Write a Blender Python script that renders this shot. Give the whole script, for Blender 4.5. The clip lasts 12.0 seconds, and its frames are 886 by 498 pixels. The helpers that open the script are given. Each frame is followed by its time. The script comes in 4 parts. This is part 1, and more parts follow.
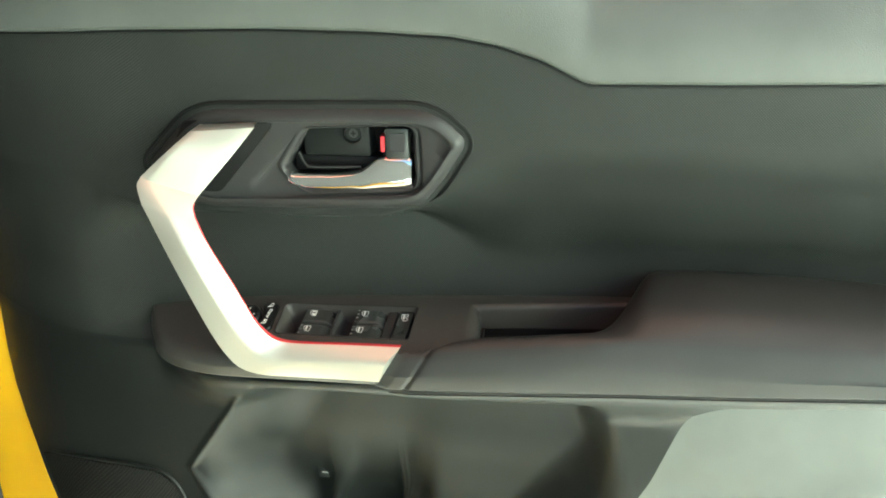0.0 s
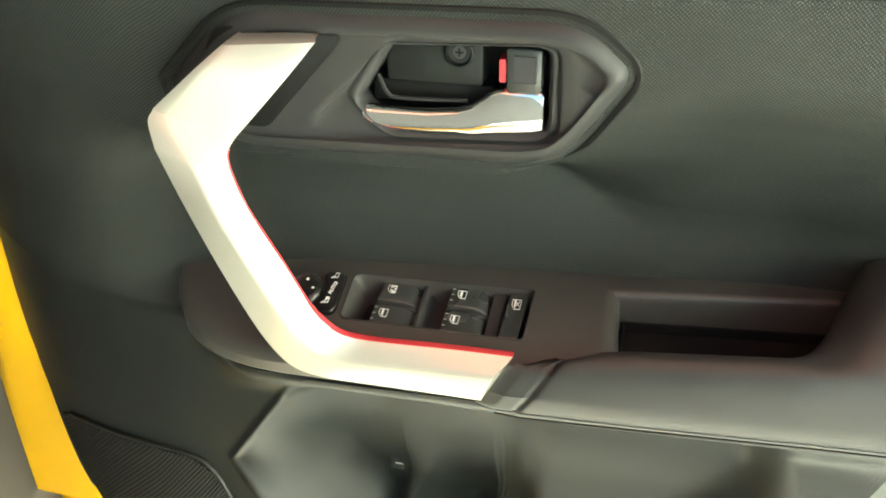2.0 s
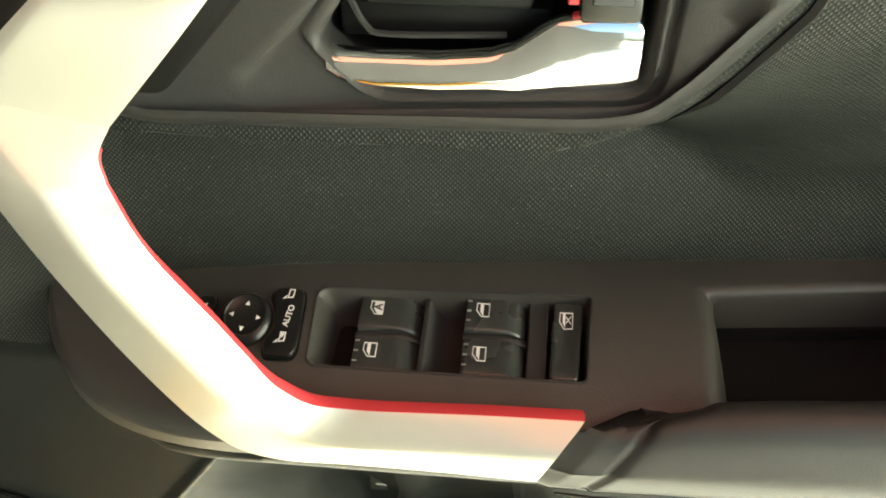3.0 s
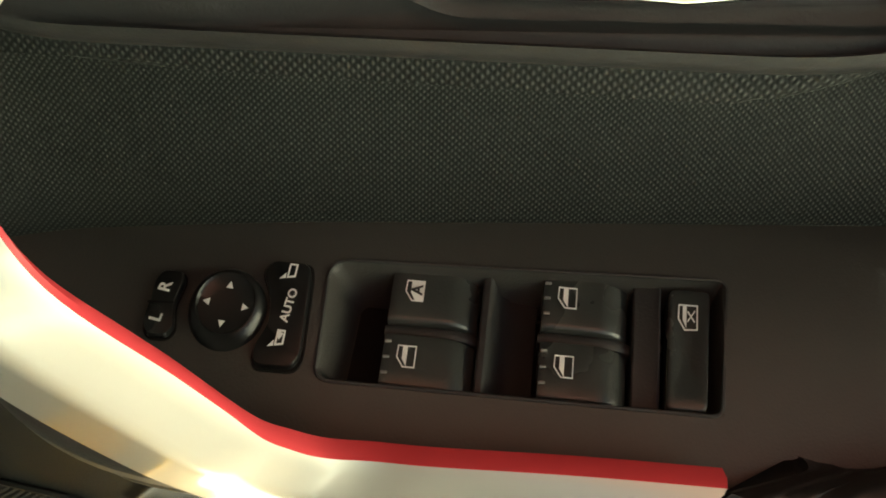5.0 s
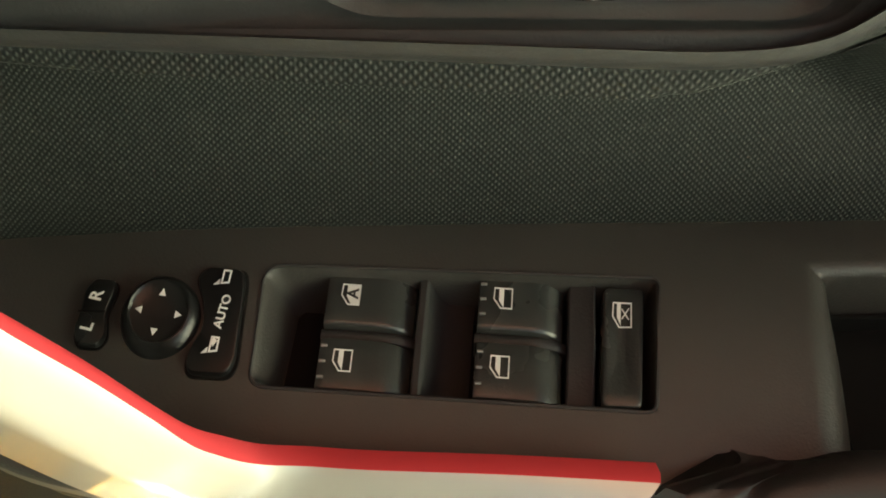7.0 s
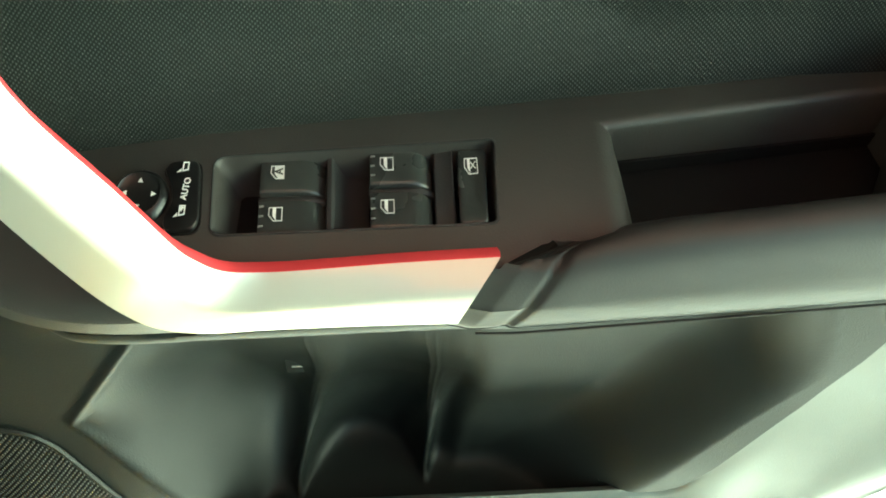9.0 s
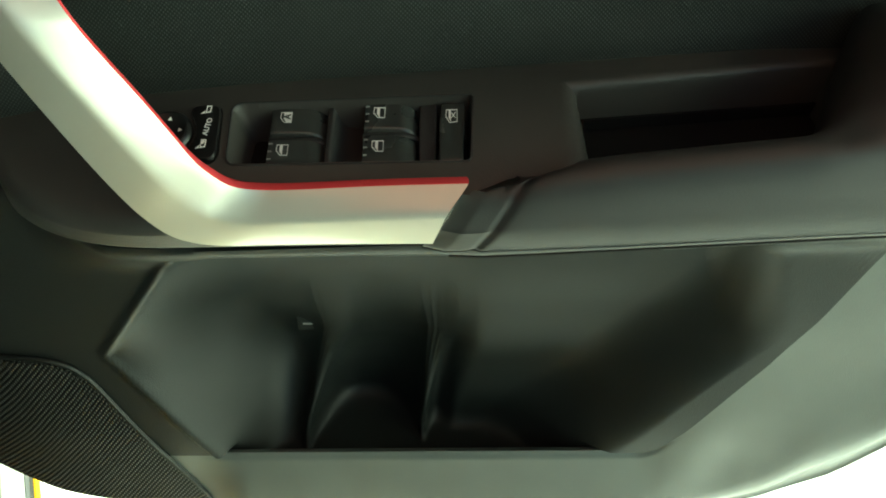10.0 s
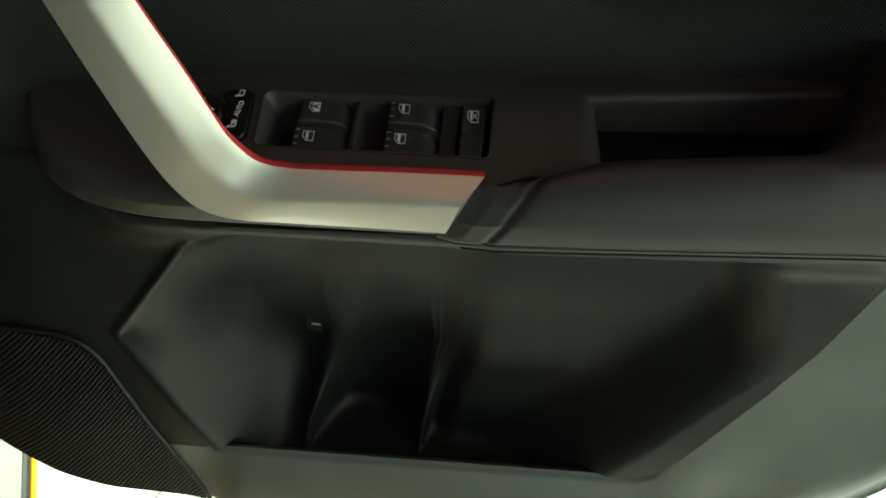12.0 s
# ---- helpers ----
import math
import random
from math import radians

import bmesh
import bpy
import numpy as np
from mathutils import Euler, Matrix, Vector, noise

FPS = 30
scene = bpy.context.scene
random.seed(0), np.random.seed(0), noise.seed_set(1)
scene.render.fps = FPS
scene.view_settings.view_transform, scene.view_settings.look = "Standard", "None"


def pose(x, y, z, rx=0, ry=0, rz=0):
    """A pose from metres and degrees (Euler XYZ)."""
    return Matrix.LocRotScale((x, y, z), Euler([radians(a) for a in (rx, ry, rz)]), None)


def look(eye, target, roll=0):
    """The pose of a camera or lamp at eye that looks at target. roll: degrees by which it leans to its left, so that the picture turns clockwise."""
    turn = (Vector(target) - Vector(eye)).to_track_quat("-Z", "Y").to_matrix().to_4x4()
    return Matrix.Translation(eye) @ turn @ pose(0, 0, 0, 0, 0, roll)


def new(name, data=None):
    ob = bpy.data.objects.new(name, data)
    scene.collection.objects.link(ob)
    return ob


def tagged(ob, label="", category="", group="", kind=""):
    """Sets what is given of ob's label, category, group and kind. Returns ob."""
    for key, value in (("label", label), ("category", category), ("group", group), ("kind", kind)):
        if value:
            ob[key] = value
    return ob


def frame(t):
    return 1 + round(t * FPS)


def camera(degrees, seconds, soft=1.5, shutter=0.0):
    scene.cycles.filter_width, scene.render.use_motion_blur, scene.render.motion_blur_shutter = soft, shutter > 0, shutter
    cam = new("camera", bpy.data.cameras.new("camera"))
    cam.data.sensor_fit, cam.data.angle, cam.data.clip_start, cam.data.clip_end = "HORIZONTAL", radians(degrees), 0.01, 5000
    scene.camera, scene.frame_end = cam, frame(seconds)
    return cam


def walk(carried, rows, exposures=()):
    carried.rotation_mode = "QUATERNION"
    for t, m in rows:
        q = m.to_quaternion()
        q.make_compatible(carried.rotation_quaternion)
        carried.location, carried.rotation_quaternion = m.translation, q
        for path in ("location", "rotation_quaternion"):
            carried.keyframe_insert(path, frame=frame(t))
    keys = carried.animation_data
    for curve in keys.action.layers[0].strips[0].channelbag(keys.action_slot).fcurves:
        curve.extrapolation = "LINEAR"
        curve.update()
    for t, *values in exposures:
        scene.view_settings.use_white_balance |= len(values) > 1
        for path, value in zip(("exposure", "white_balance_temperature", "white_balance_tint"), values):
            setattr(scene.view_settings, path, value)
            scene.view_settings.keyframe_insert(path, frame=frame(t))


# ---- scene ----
cam = camera(51.6, 12.0, soft=1.8)
PATH = [
    (0, look((0.1497, -0.9024, 1.1545), (0.0698, -0.4491, 0.9592), -1.00)),
    (0.5, look((0.1096, -0.8813, 1.1424), (0.0350, -0.4265, 0.9485), -0.02)),
    (1, look((0.0683, -0.7775, 1.1406), (-0.0201, -0.3314, 0.9329), 0.82)),
    (1.5, look((0.0566, -0.7036, 1.1372), (-0.0354, -0.2673, 0.9110), 0.70)),
    (1.8, look((0.089, -0.643, 1.154), (-0.408, 0.976, 0.090), -1.1)),
    (2, look((0.0478, -0.6283, 1.1210), (-0.0586, -0.2176, 0.8565), -0.85)),
    (2.3, look((0.026, -0.545, 1.130), (-0.379, 1.036, -0.027), -2.0)),
    (2.5, look((-0.0227, -0.4986, 1.1004), (-0.0858, -0.0928, 0.8152), -1.23)),
    (2.7, look((-0.0514, -0.4518, 1.0767), (-0.0998, -0.0561, 0.7749), -0.73)),
    (4.3, look((-0.0928, -0.2643, 1.0147), (-0.1229, 0.0398, 0.6190), 0.30)),
    (4.5, look((-0.0993, -0.2623, 1.0037), (-0.1284, 0.0502, 0.6145), 0.77)),
    (5, look((-0.1125, -0.2437, 0.9868), (-0.1479, 0.0606, 0.5917), 0.07)),
    (5.5, look((-0.1229, -0.2373, 0.9793), (-0.1596, 0.0651, 0.5828), 0.05)),
    (6, look((-0.1260, -0.2375, 0.9773), (-0.1583, 0.0691, 0.5836), 0.63)),
    (6.5, look((-0.1162, -0.2397, 0.9808), (-0.1423, 0.0686, 0.5881), 1.05)),
    (7, look((-0.1013, -0.2447, 0.9851), (-0.1177, 0.0656, 0.5934), 1.78)),
    (7.2, look((-0.0959, -0.2450, 0.9887), (-0.1114, 0.0632, 0.5953), 1.71)),
    (8.8, look((-0.0827, -0.3748, 1.0347), (-0.0650, -0.0384, 0.6652), 1.01)),
    (9, look((-0.0800, -0.4059, 1.0310), (-0.0597, -0.0684, 0.6627), 0.70)),
    (9.5, look((-0.0796, -0.4633, 1.0267), (-0.0683, -0.1148, 0.6683), 0.63)),
    (9.7, look((-0.062, -0.477, 1.040), (-0.055, 0.946, -0.366), 0.3)),
    (10, look((-0.0456, -0.5098, 1.0333), (-0.0491, -0.1485, 0.6876), -0.46)),
    (10.3, look((-0.028, -0.533, 1.010), (-0.067, 0.904, -0.380), 0.6)),
    (10.5, look((-0.0308, -0.5518, 1.0029), (-0.0393, -0.1875, 0.6605), 1.26)),
    (11, look((-0.0173, -0.5670, 1.0009), (-0.0284, -0.1958, 0.6661), 1.27)),
    (11.5, look((-0.0118, -0.5632, 0.9990), (-0.0255, -0.1870, 0.6699), 2.28)),
    (12, look((-0.0435, -0.5496, 1.0146), (-0.0550, -0.1671, 0.6927), 3.20)),
]
EXPOSURES = [(0.0, 3.47, 6100, -16), (1.0, 3.75, 6300, -17), (2.5, 3.6, 6900, -10), (4.5, 2.4, 7500, -11), (6.0, 2.3, 7500, -11), (7.0, 2.7, 7400, -12), (9.0, 3.4, 6100, -32), (9.5, 2.35, 6100, -30), (10.0, 2.25, 6200, -32), (10.5, 0.25, 5900, -18), (11.0, -0.15, 5900, -12), (11.5, -0.2, 5900, -12), (12.0, 1.25, 6200, -18)]
walk(cam, PATH, EXPOSURES)

# ---- world and light ----
world = bpy.data.worlds.new("sky")
scene.world = world
world.use_nodes = True
wn = world.node_tree.nodes
sky = wn.new("ShaderNodeTexSky")
sky.sky_type = "NISHITA"
sky.sun_disc = False
sky.sun_elevation = radians(34)
sky.sun_rotation = radians(-19)
sky.dust_density = 5.0
sky.ozone_density = 0.4
wn["Background"].inputs["Strength"].default_value = 0.05
world.node_tree.links.new(sky.outputs[0], wn["Background"].inputs["Color"])
sun_data = bpy.data.lights.new("sun", "SUN")
sun_data.energy = 5.0
sun_data.angle = radians(0.6)
sun_data.color = (1.0, 0.96, 0.90)
sun = new("sun", sun_data)
sun.matrix_world = look((-1.6, 4.6, 3.3), (0, 0, 0))


# ---- materials ----
def material(name, color, rough=0.5, metal=0.0, spec=0.5, grain=0.0, grain_scale=900.0, vary=0.15, coat=0.0):
    """A plastic, paint or metal with a fine grain and a slow change of tone and gloss."""
    m = bpy.data.materials.new(name)
    m.use_nodes = True
    n, l = m.node_tree.nodes, m.node_tree.links
    b = n["Principled BSDF"]
    b.inputs["Metallic"].default_value = metal
    b.inputs["Specular IOR Level"].default_value = spec
    b.inputs["Coat Weight"].default_value = coat
    b.inputs["Coat Roughness"].default_value = 0.08
    tc = n.new("ShaderNodeTexCoord")
    slow = n.new("ShaderNodeTexNoise")
    slow.inputs["Scale"].default_value = 9.0
    slow.inputs["Detail"].default_value = 5.0
    l.new(tc.outputs["Object"], slow.inputs["Vector"])
    ramp = n.new("ShaderNodeMapRange")
    ramp.inputs["From Min"].default_value, ramp.inputs["From Max"].default_value = 0.3, 0.7
    ramp.inputs["To Min"].default_value, ramp.inputs["To Max"].default_value = 1 - vary, 1 + vary
    l.new(slow.outputs["Fac"], ramp.inputs["Value"])
    mul = n.new("ShaderNodeVectorMath")
    mul.operation = "SCALE"
    mul.inputs[0].default_value = color[:3]
    l.new(ramp.outputs[0], mul.inputs["Scale"])
    l.new(mul.outputs[0], b.inputs["Base Color"])
    fine = n.new("ShaderNodeTexNoise")
    fine.inputs["Scale"].default_value = grain_scale
    fine.inputs["Detail"].default_value = 2.0
    l.new(tc.outputs["Object"], fine.inputs["Vector"])
    rr = n.new("ShaderNodeMapRange")
    rr.inputs["To Min"].default_value, rr.inputs["To Max"].default_value = rough * 0.88, min(1.0, rough * 1.12)
    l.new(slow.outputs["Fac"], rr.inputs["Value"])
    l.new(rr.outputs[0], b.inputs["Roughness"])
    if grain:
        bump = n.new("ShaderNodeBump")
        bump.inputs["Strength"].default_value = grain
        bump.inputs["Distance"].default_value = 0.0004
        l.new(fine.outputs["Fac"], bump.inputs["Height"])
        l.new(bump.outputs[0], b.inputs["Normal"])
    return m


def math_node(nodes, links, op, a, b=None):
    nd = nodes.new("ShaderNodeMath")
    nd.operation = op
    for i, v in enumerate((a, b)):
        if v is None:
            continue
        if isinstance(v, (int, float)):
            nd.inputs[i].default_value = v
        else:
            links.new(v, nd.inputs[i])
    return nd.outputs[0]


def dotted(m, pitch_u, pitch_v, depth, dark=0.0):
    """Adds a woven relief of small raised dots, in rows set half a step apart, laid out along the surface."""
    n, l = m.node_tree.nodes, m.node_tree.links
    b = n["Principled BSDF"]
    uv = n.new("ShaderNodeUVMap")
    uv.uv_map = "surface"
    sep = n.new("ShaderNodeSeparateXYZ")
    l.new(uv.outputs[0], sep.inputs[0])
    u = math_node(n, l, "MULTIPLY", sep.outputs[0], math.pi / pitch_u)
    v = math_node(n, l, "MULTIPLY", sep.outputs[1], math.pi / pitch_v)
    s = math_node(n, l, "MULTIPLY", math_node(n, l, "SINE", math_node(n, l, "ADD", u, v)), math_node(n, l, "SINE", math_node(n, l, "SUBTRACT", u, v)))
    h = math_node(n, l, "MULTIPLY", s, s)
    bump = n.new("ShaderNodeBump")
    bump.inputs["Strength"].default_value = 1.0
    bump.inputs["Distance"].default_value = depth
    l.new(h, bump.inputs["Height"])
    if b.inputs["Normal"].links:
        l.new(b.inputs["Normal"].links[0].from_socket, bump.inputs["Normal"])
    l.new(bump.outputs[0], b.inputs["Normal"])
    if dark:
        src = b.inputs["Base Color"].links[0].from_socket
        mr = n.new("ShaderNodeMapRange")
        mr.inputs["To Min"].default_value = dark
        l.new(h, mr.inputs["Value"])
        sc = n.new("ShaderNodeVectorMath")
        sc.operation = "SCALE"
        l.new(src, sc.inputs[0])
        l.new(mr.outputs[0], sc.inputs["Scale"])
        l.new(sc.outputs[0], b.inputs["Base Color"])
    return m


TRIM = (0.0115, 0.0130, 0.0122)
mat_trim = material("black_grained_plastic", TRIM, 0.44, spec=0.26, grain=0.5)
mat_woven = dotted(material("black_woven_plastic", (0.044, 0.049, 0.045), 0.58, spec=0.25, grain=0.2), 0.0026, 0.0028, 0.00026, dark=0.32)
# lighter copy of the black trim: light on the pocket wall put into colour
mat_trim_lit = material("lit_black_grained_plastic", (0.105, 0.114, 0.104), 0.33, spec=0.6, grain=0.4)
mat_key = material("glossy_black_key_plastic", (0.010, 0.010, 0.010), 0.28, grain=0.15)
mat_knob = material("glossy_dark_plastic", (0.04, 0.04, 0.042), 0.2)
mat_belt = material("charcoal_soft_plastic", (0.085, 0.093, 0.087), 0.46, grain=0.6)
mat_surround = material("black_satin_plastic", (0.030, 0.030, 0.030), 0.5, spec=0.35, grain=0.35)
mat_panel = material("black_switch_panel_plastic", (0.046, 0.044, 0.040), 0.45, grain=0.5)
mat_pad = material("black_leatherette", (0.028, 0.028, 0.027), 0.45, spec=0.45, grain=0.25, grain_scale=800)
mat_switch = material("black_switch_plastic", (0.034, 0.037, 0.035), 0.27, spec=0.7, grain=0.25)
# black of real matte parts and of plates that stand in for shade
mat_recess = material("matte_black_plastic_and_shade", (0.008, 0.008, 0.008), 0.5, spec=0.2)
mat_chrome = material("chrome", (0.92, 0.91, 0.9), 0.07, metal=1.0, vary=0.02)
mat_silver = material("satin_silver_paint", (0.57, 0.555, 0.49), 0.40, metal=0.6, vary=0.02, coat=1.0)
mat_red = material("red_gloss_plastic", (0.62, 0.055, 0.07), 0.25, vary=0.05)
mat_white = material("white_print", (0.85, 0.85, 0.83), 0.5, vary=0.03)
mat_yellow = material("yellow_car_paint", (0.85, 0.47, 0.01), 0.25, vary=0.04, coat=1.0)
mat_rubber = material("black_rubber", (0.015, 0.015, 0.015), 0.6, grain=0.3)
mat_grille = dotted(material("black_speaker_mesh", (0.030, 0.030, 0.027), 0.6, spec=0.2), 0.0040, 0.0056, 0.0014, dark=0.02)
mat_screw = material("dark_zinc", (0.12, 0.12, 0.12), 0.35, metal=1.0)
mat_mark = material("glint_and_tick_grey", (0.22, 0.22, 0.21), 0.45)
mat_scuff = material("grey_sill_plastic", (0.2, 0.2, 0.17), 0.5, grain=0.5)
mat_inner_dark = material("dark_cabin_lining", (0.03, 0.03, 0.03), 0.8)


# ---- building helpers ----
def part(name, bm, mat, parent=None, label="", smooth=35):
    me = bpy.data.meshes.new(name)
    bm.normal_update()
    bm.to_mesh(me)
    bm.free()
    me.materials.append(mat)
    if smooth:
        me.shade_smooth()
        me.set_sharp_from_angle(angle=radians(smooth))
    ob = new(name, me)
    if parent:
        ob.parent = parent
    if label:
        tagged(ob, label=label)
    return ob


def empty(name, label, category):
    return tagged(new(name), label=label, category=category)


def smooth01(t):
    t = min(1.0, max(0.0, t))
    return t * t * (3 - 2 * t)


def lerp_table(table, x):
    if x <= table[0][0]:
        return table[0][1]
    for (a, b), (c, d) in zip(table, table[1:]):
        if x <= c:
            return b + (d - b) * (x - a) / (c - a)
    return table[-1][1]


def smooth_table(table, x, r=0.02):
    return sum(lerp_table(table, x + r * k / 3) for k in range(-3, 4)) / 7


def grid_mesh(cols, rows, at, flip=False, lay=None):
    """A sheet of cols x rows corners, at(i, j) -> place; its second map lays out metres along the surface."""
    bm = bmesh.new()
    vs = [[bm.verts.new(at(i, j)) for j in range(rows)] for i in range(cols)]
    layer = bm.loops.layers.uv.new("surface")
    arc = []
    for i in range(cols):
        if lay:
            arc.append([lay(i, j) for j in range(rows)])
            continue
        run = [0.0]
        for j in range(1, rows):
            run.append(run[-1] + (vs[i][j].co - vs[i][j - 1].co).length)
        arc.append(run)
    for i in range(cols - 1):
        for j in range(rows - 1):
            ids = [(i, j), (i + 1, j), (i + 1, j + 1), (i, j + 1)]
            if flip:
                ids.reverse()
            f = bm.faces.new([vs[a][b] for a, b in ids])
            for lp, (a, b) in zip(f.loops, ids):
                lp[layer].uv = (vs[a][b].co.x, arc[a][b])
    return bm


def skirt(bm, dy):
    """Folds the free edges of a sheet back by dy, so that it has a thickness."""
    edges = [e for e in bm.edges if len(e.link_faces) == 1]
    out = bmesh.ops.extrude_edge_only(bm, edges=edges)
    for v in (g for g in out["geom"] if isinstance(g, bmesh.types.BMVert)):
        v.co.y += dy
    return bm


def loft(rings, closed_ring=True, cap_start=False, cap_end=False, flip=False):
    bm = bmesh.new()
    vs = [[bm.verts.new(p) for p in r] for r in rings]
    n = len(rings[0])
    last = n if closed_ring else n - 1
    for a, b in zip(vs, vs[1:]):
        for k in range(last):
            q = (k + 1) % n
            loop = [a[k], a[q], b[q], b[k]]
            bm.faces.new(loop[::-1] if flip else loop)
    if cap_start:
        bm.faces.new(vs[0] if flip else vs[0][::-1])
    if cap_end:
        bm.faces.new(vs[-1][::-1] if flip else vs[-1])
    return bm


def box(bm, x0, x1, y0, y1, z0, z1, bevel=0.0, seg=2):
    m = Matrix.Translation(((x0 + x1) / 2, (y0 + y1) / 2, (z0 + z1) / 2)) @ Matrix.Diagonal((abs(x1 - x0), abs(y1 - y0), abs(z1 - z0), 1))
    made = bmesh.ops.create_cube(bm, size=1, matrix=m)
    if bevel:
        es = list({e for v in made["verts"] for e in v.link_edges})
        bmesh.ops.bevel(bm, geom=es, offset=bevel, segments=seg, profile=0.5, affect="EDGES", clamp_overlap=True)
    return bm


def tube(points, radius, sides=8, closed=False):
    """A round cord along a line of points."""
    rings = []
    pts = [Vector(p) for p in points]
    for i, p in enumerate(pts):
        a, b = pts[max(0, i - 1)], pts[min(len(pts) - 1, i + 1)]
        d = (b - a).normalized()
        u = d.cross(Vector((0, 1, 0)))
        if u.length < 1e-4:
            u = d.cross(Vector((1, 0, 0)))
        u.normalize()
        w = d.cross(u)
        r = radius[i] if isinstance(radius, (list, tuple)) else radius
        rings.append([p + (u * math.cos(k * 2 * math.pi / sides) + w * math.sin(k * 2 * math.pi / sides)) * r for k in range(sides)])
    return loft(rings, True, True, True)


def rounded(points, radius, steps=5):
    """A closed outline with its corners rounded."""
    out = []
    n = len(points)
    for i in range(n):
        p, a, b = Vector(points[i]), Vector(points[i - 1]), Vector(points[(i + 1) % n])
        r = radius[i] if isinstance(radius, (list, tuple)) else radius
        ra, rb = min(r, (a - p).length * 0.48), min(r, (b - p).length * 0.48)
        s, e = p + (a - p).normalized() * ra, p + (b - p).normalized() * rb
        for k in range(steps + 1):
            t = k / steps
            out.append(s * (1 - t) ** 2 + p * 2 * t * (1 - t) + e * t * t)
    return out


def inset(points, d):
    """The closed outline moved inwards by d (the outline runs clockwise as seen by someone facing the door)."""
    out = []
    n = len(points)
    for i in range(n):
        a, p, b = points[i - 1], points[i], points[(i + 1) % n]
        t = (b - a)
        if t.length < 1e-9:
            out.append(p)
            continue
        t.normalize()
        out.append(p + Vector((t.y, -t.x)) * d)
    return out


def catmull(points, steps):
    """A smooth line through the points."""
    pts = [Vector(p) for p in points]
    pts = [pts[0] * 2 - pts[1]] + pts + [pts[-1] * 2 - pts[-2]]
    out = []
    for i in range(1, len(pts) - 2):
        p0, p1, p2, p3 = pts[i - 1:i + 3]
        for k in range(steps):
            t = k / steps
            out.append(0.5 * (2 * p1 + (p2 - p0) * t + (2 * p0 - 5 * p1 + 4 * p2 - p3) * t * t + (3 * p1 - p0 - 3 * p2 + p3) * t ** 3))
    out.append(pts[-2])
    return out


# ---- shape of the door's inner face (x along the door, z up, y towards the outer skin) ----
LEFT_EDGE = [(0.25, -0.42), (0.30, -0.465), (0.35, -0.512), (0.38, -0.535), (0.42, -0.556), (0.45, -0.571), (0.48, -0.588), (0.52, -0.600), (0.57, -0.602), (0.62, -0.596), (0.68, -0.591), (0.80, -0.588), (1.1, -0.58)]
BOTTOM = [(-0.60, 0.40), (-0.53, 0.345), (-0.443, 0.314), (-0.397, 0.295), (-0.345, 0.285), (-0.268, 0.281), (-0.256, 0.271), (-0.245, 0.256),
          (-0.03, 0.249), (0.12, 0.240), (0.183, 0.242), (0.232, 0.262), (0.287, 0.313), (0.337, 0.392), (0.42, 0.50), (0.75, 0.65)]
BELT = [(-0.65, 0.995), (-0.42, 1.007), (-0.30, 1.012), (-0.165, 1.015), (-0.06, 1.0135), (0.015, 1.010), (0.058, 1.0025), (0.098, 0.989), (0.138, 0.968), (0.263, 0.970), (0.40, 0.974), (0.8, 0.985)]
PLATE_BACK = [(-0.36, 0.698), (-0.30, 0.703), (-0.2, 0.7098), (-0.05, 0.712), (0.1, 0.7145), (0.3, 0.718)]
SEAM = [(-0.36, 0.650), (-0.28, 0.654), (-0.2, 0.656), (-0.055, 0.659), (-0.028, 0.657), (0.06, 0.663), (0.185, 0.672), (0.29, 0.678), (0.43, 0.688), (0.8, 0.70)]


def front_of_armrest(x):
    """How far the armrest stands out, with its rounded front end."""
    if x > -0.21:
        return -0.119
    s = min(1.0, (-0.21 - x) / 0.128)
    return -0.030 - 0.089 * math.sqrt(max(0.0, 1 - s ** 2.3))


LIP = [(-0.60, 0.364), (-0.24, 0.364), (0.116, 0.368), (0.13, 0.374), (0.15, 0.398), (0.2, 0.476), (0.226, 0.53), (0.245, 0.585), (0.262, 0.632), (0.285, 0.655), (0.45, 0.672), (0.75, 0.685)]
POCKET = [((-0.205, 0.300), (-0.306, 0.490), 0.085), ((-0.306, 0.490), (-0.222, 0.612), 0.085),
          ((0.2085, 0.512), (0.050, 0.315), 0.075), ((0.178, 0.615), (0.2085, 0.512), 0.05), ((-0.222, 0.645), (0.188, 0.645), 0.04)]


def plate_back(x):
    """Where the armrest panel meets the trim."""
    return min(0.008, max(-0.034, -0.0234 + 0.09 * (x + 0.2)))


def pocket_depth(x, z):
    """0 outside the door pocket, 1 well inside it; and the way to its nearest edge."""
    w, near = 1.0, 9.0
    for (ax, az), (bx, bz), width in POCKET:
        ln = math.hypot(bx - ax, bz - az)
        d = ((bz - az) * (x - ax) - (bx - ax) * (z - az)) / ln
        near = min(near, d)
        t = min(1.0, max(0.0, d / width))
        w *= math.sin(t * math.pi / 2) if width > 0.08 else smooth01(t) * 0.7 + math.sin(t * math.pi / 2) * 0.3
    return w, near


SUR = [(-0.308, 0.870), (-0.243, 0.935), (-0.004, 0.9415), (0.031, 0.9085), (-0.006, 0.848), (-0.030, 0.8350), (-0.262, 0.8270)]


def inside(poly, x, z):
    """How far a point lies inside a convex outline that runs clockwise; negative outside."""
    total = 0.0
    for k in range(len(poly)):
        (ax, az), (bx, bz) = poly[k - 1], poly[k]
        d = ((bz - az) * (x - ax) - (bx - ax) * (z - az)) / math.hypot(bx - ax, bz - az)
        total += math.exp(min(60.0, -220 * d))
    return -math.log(total) / 220


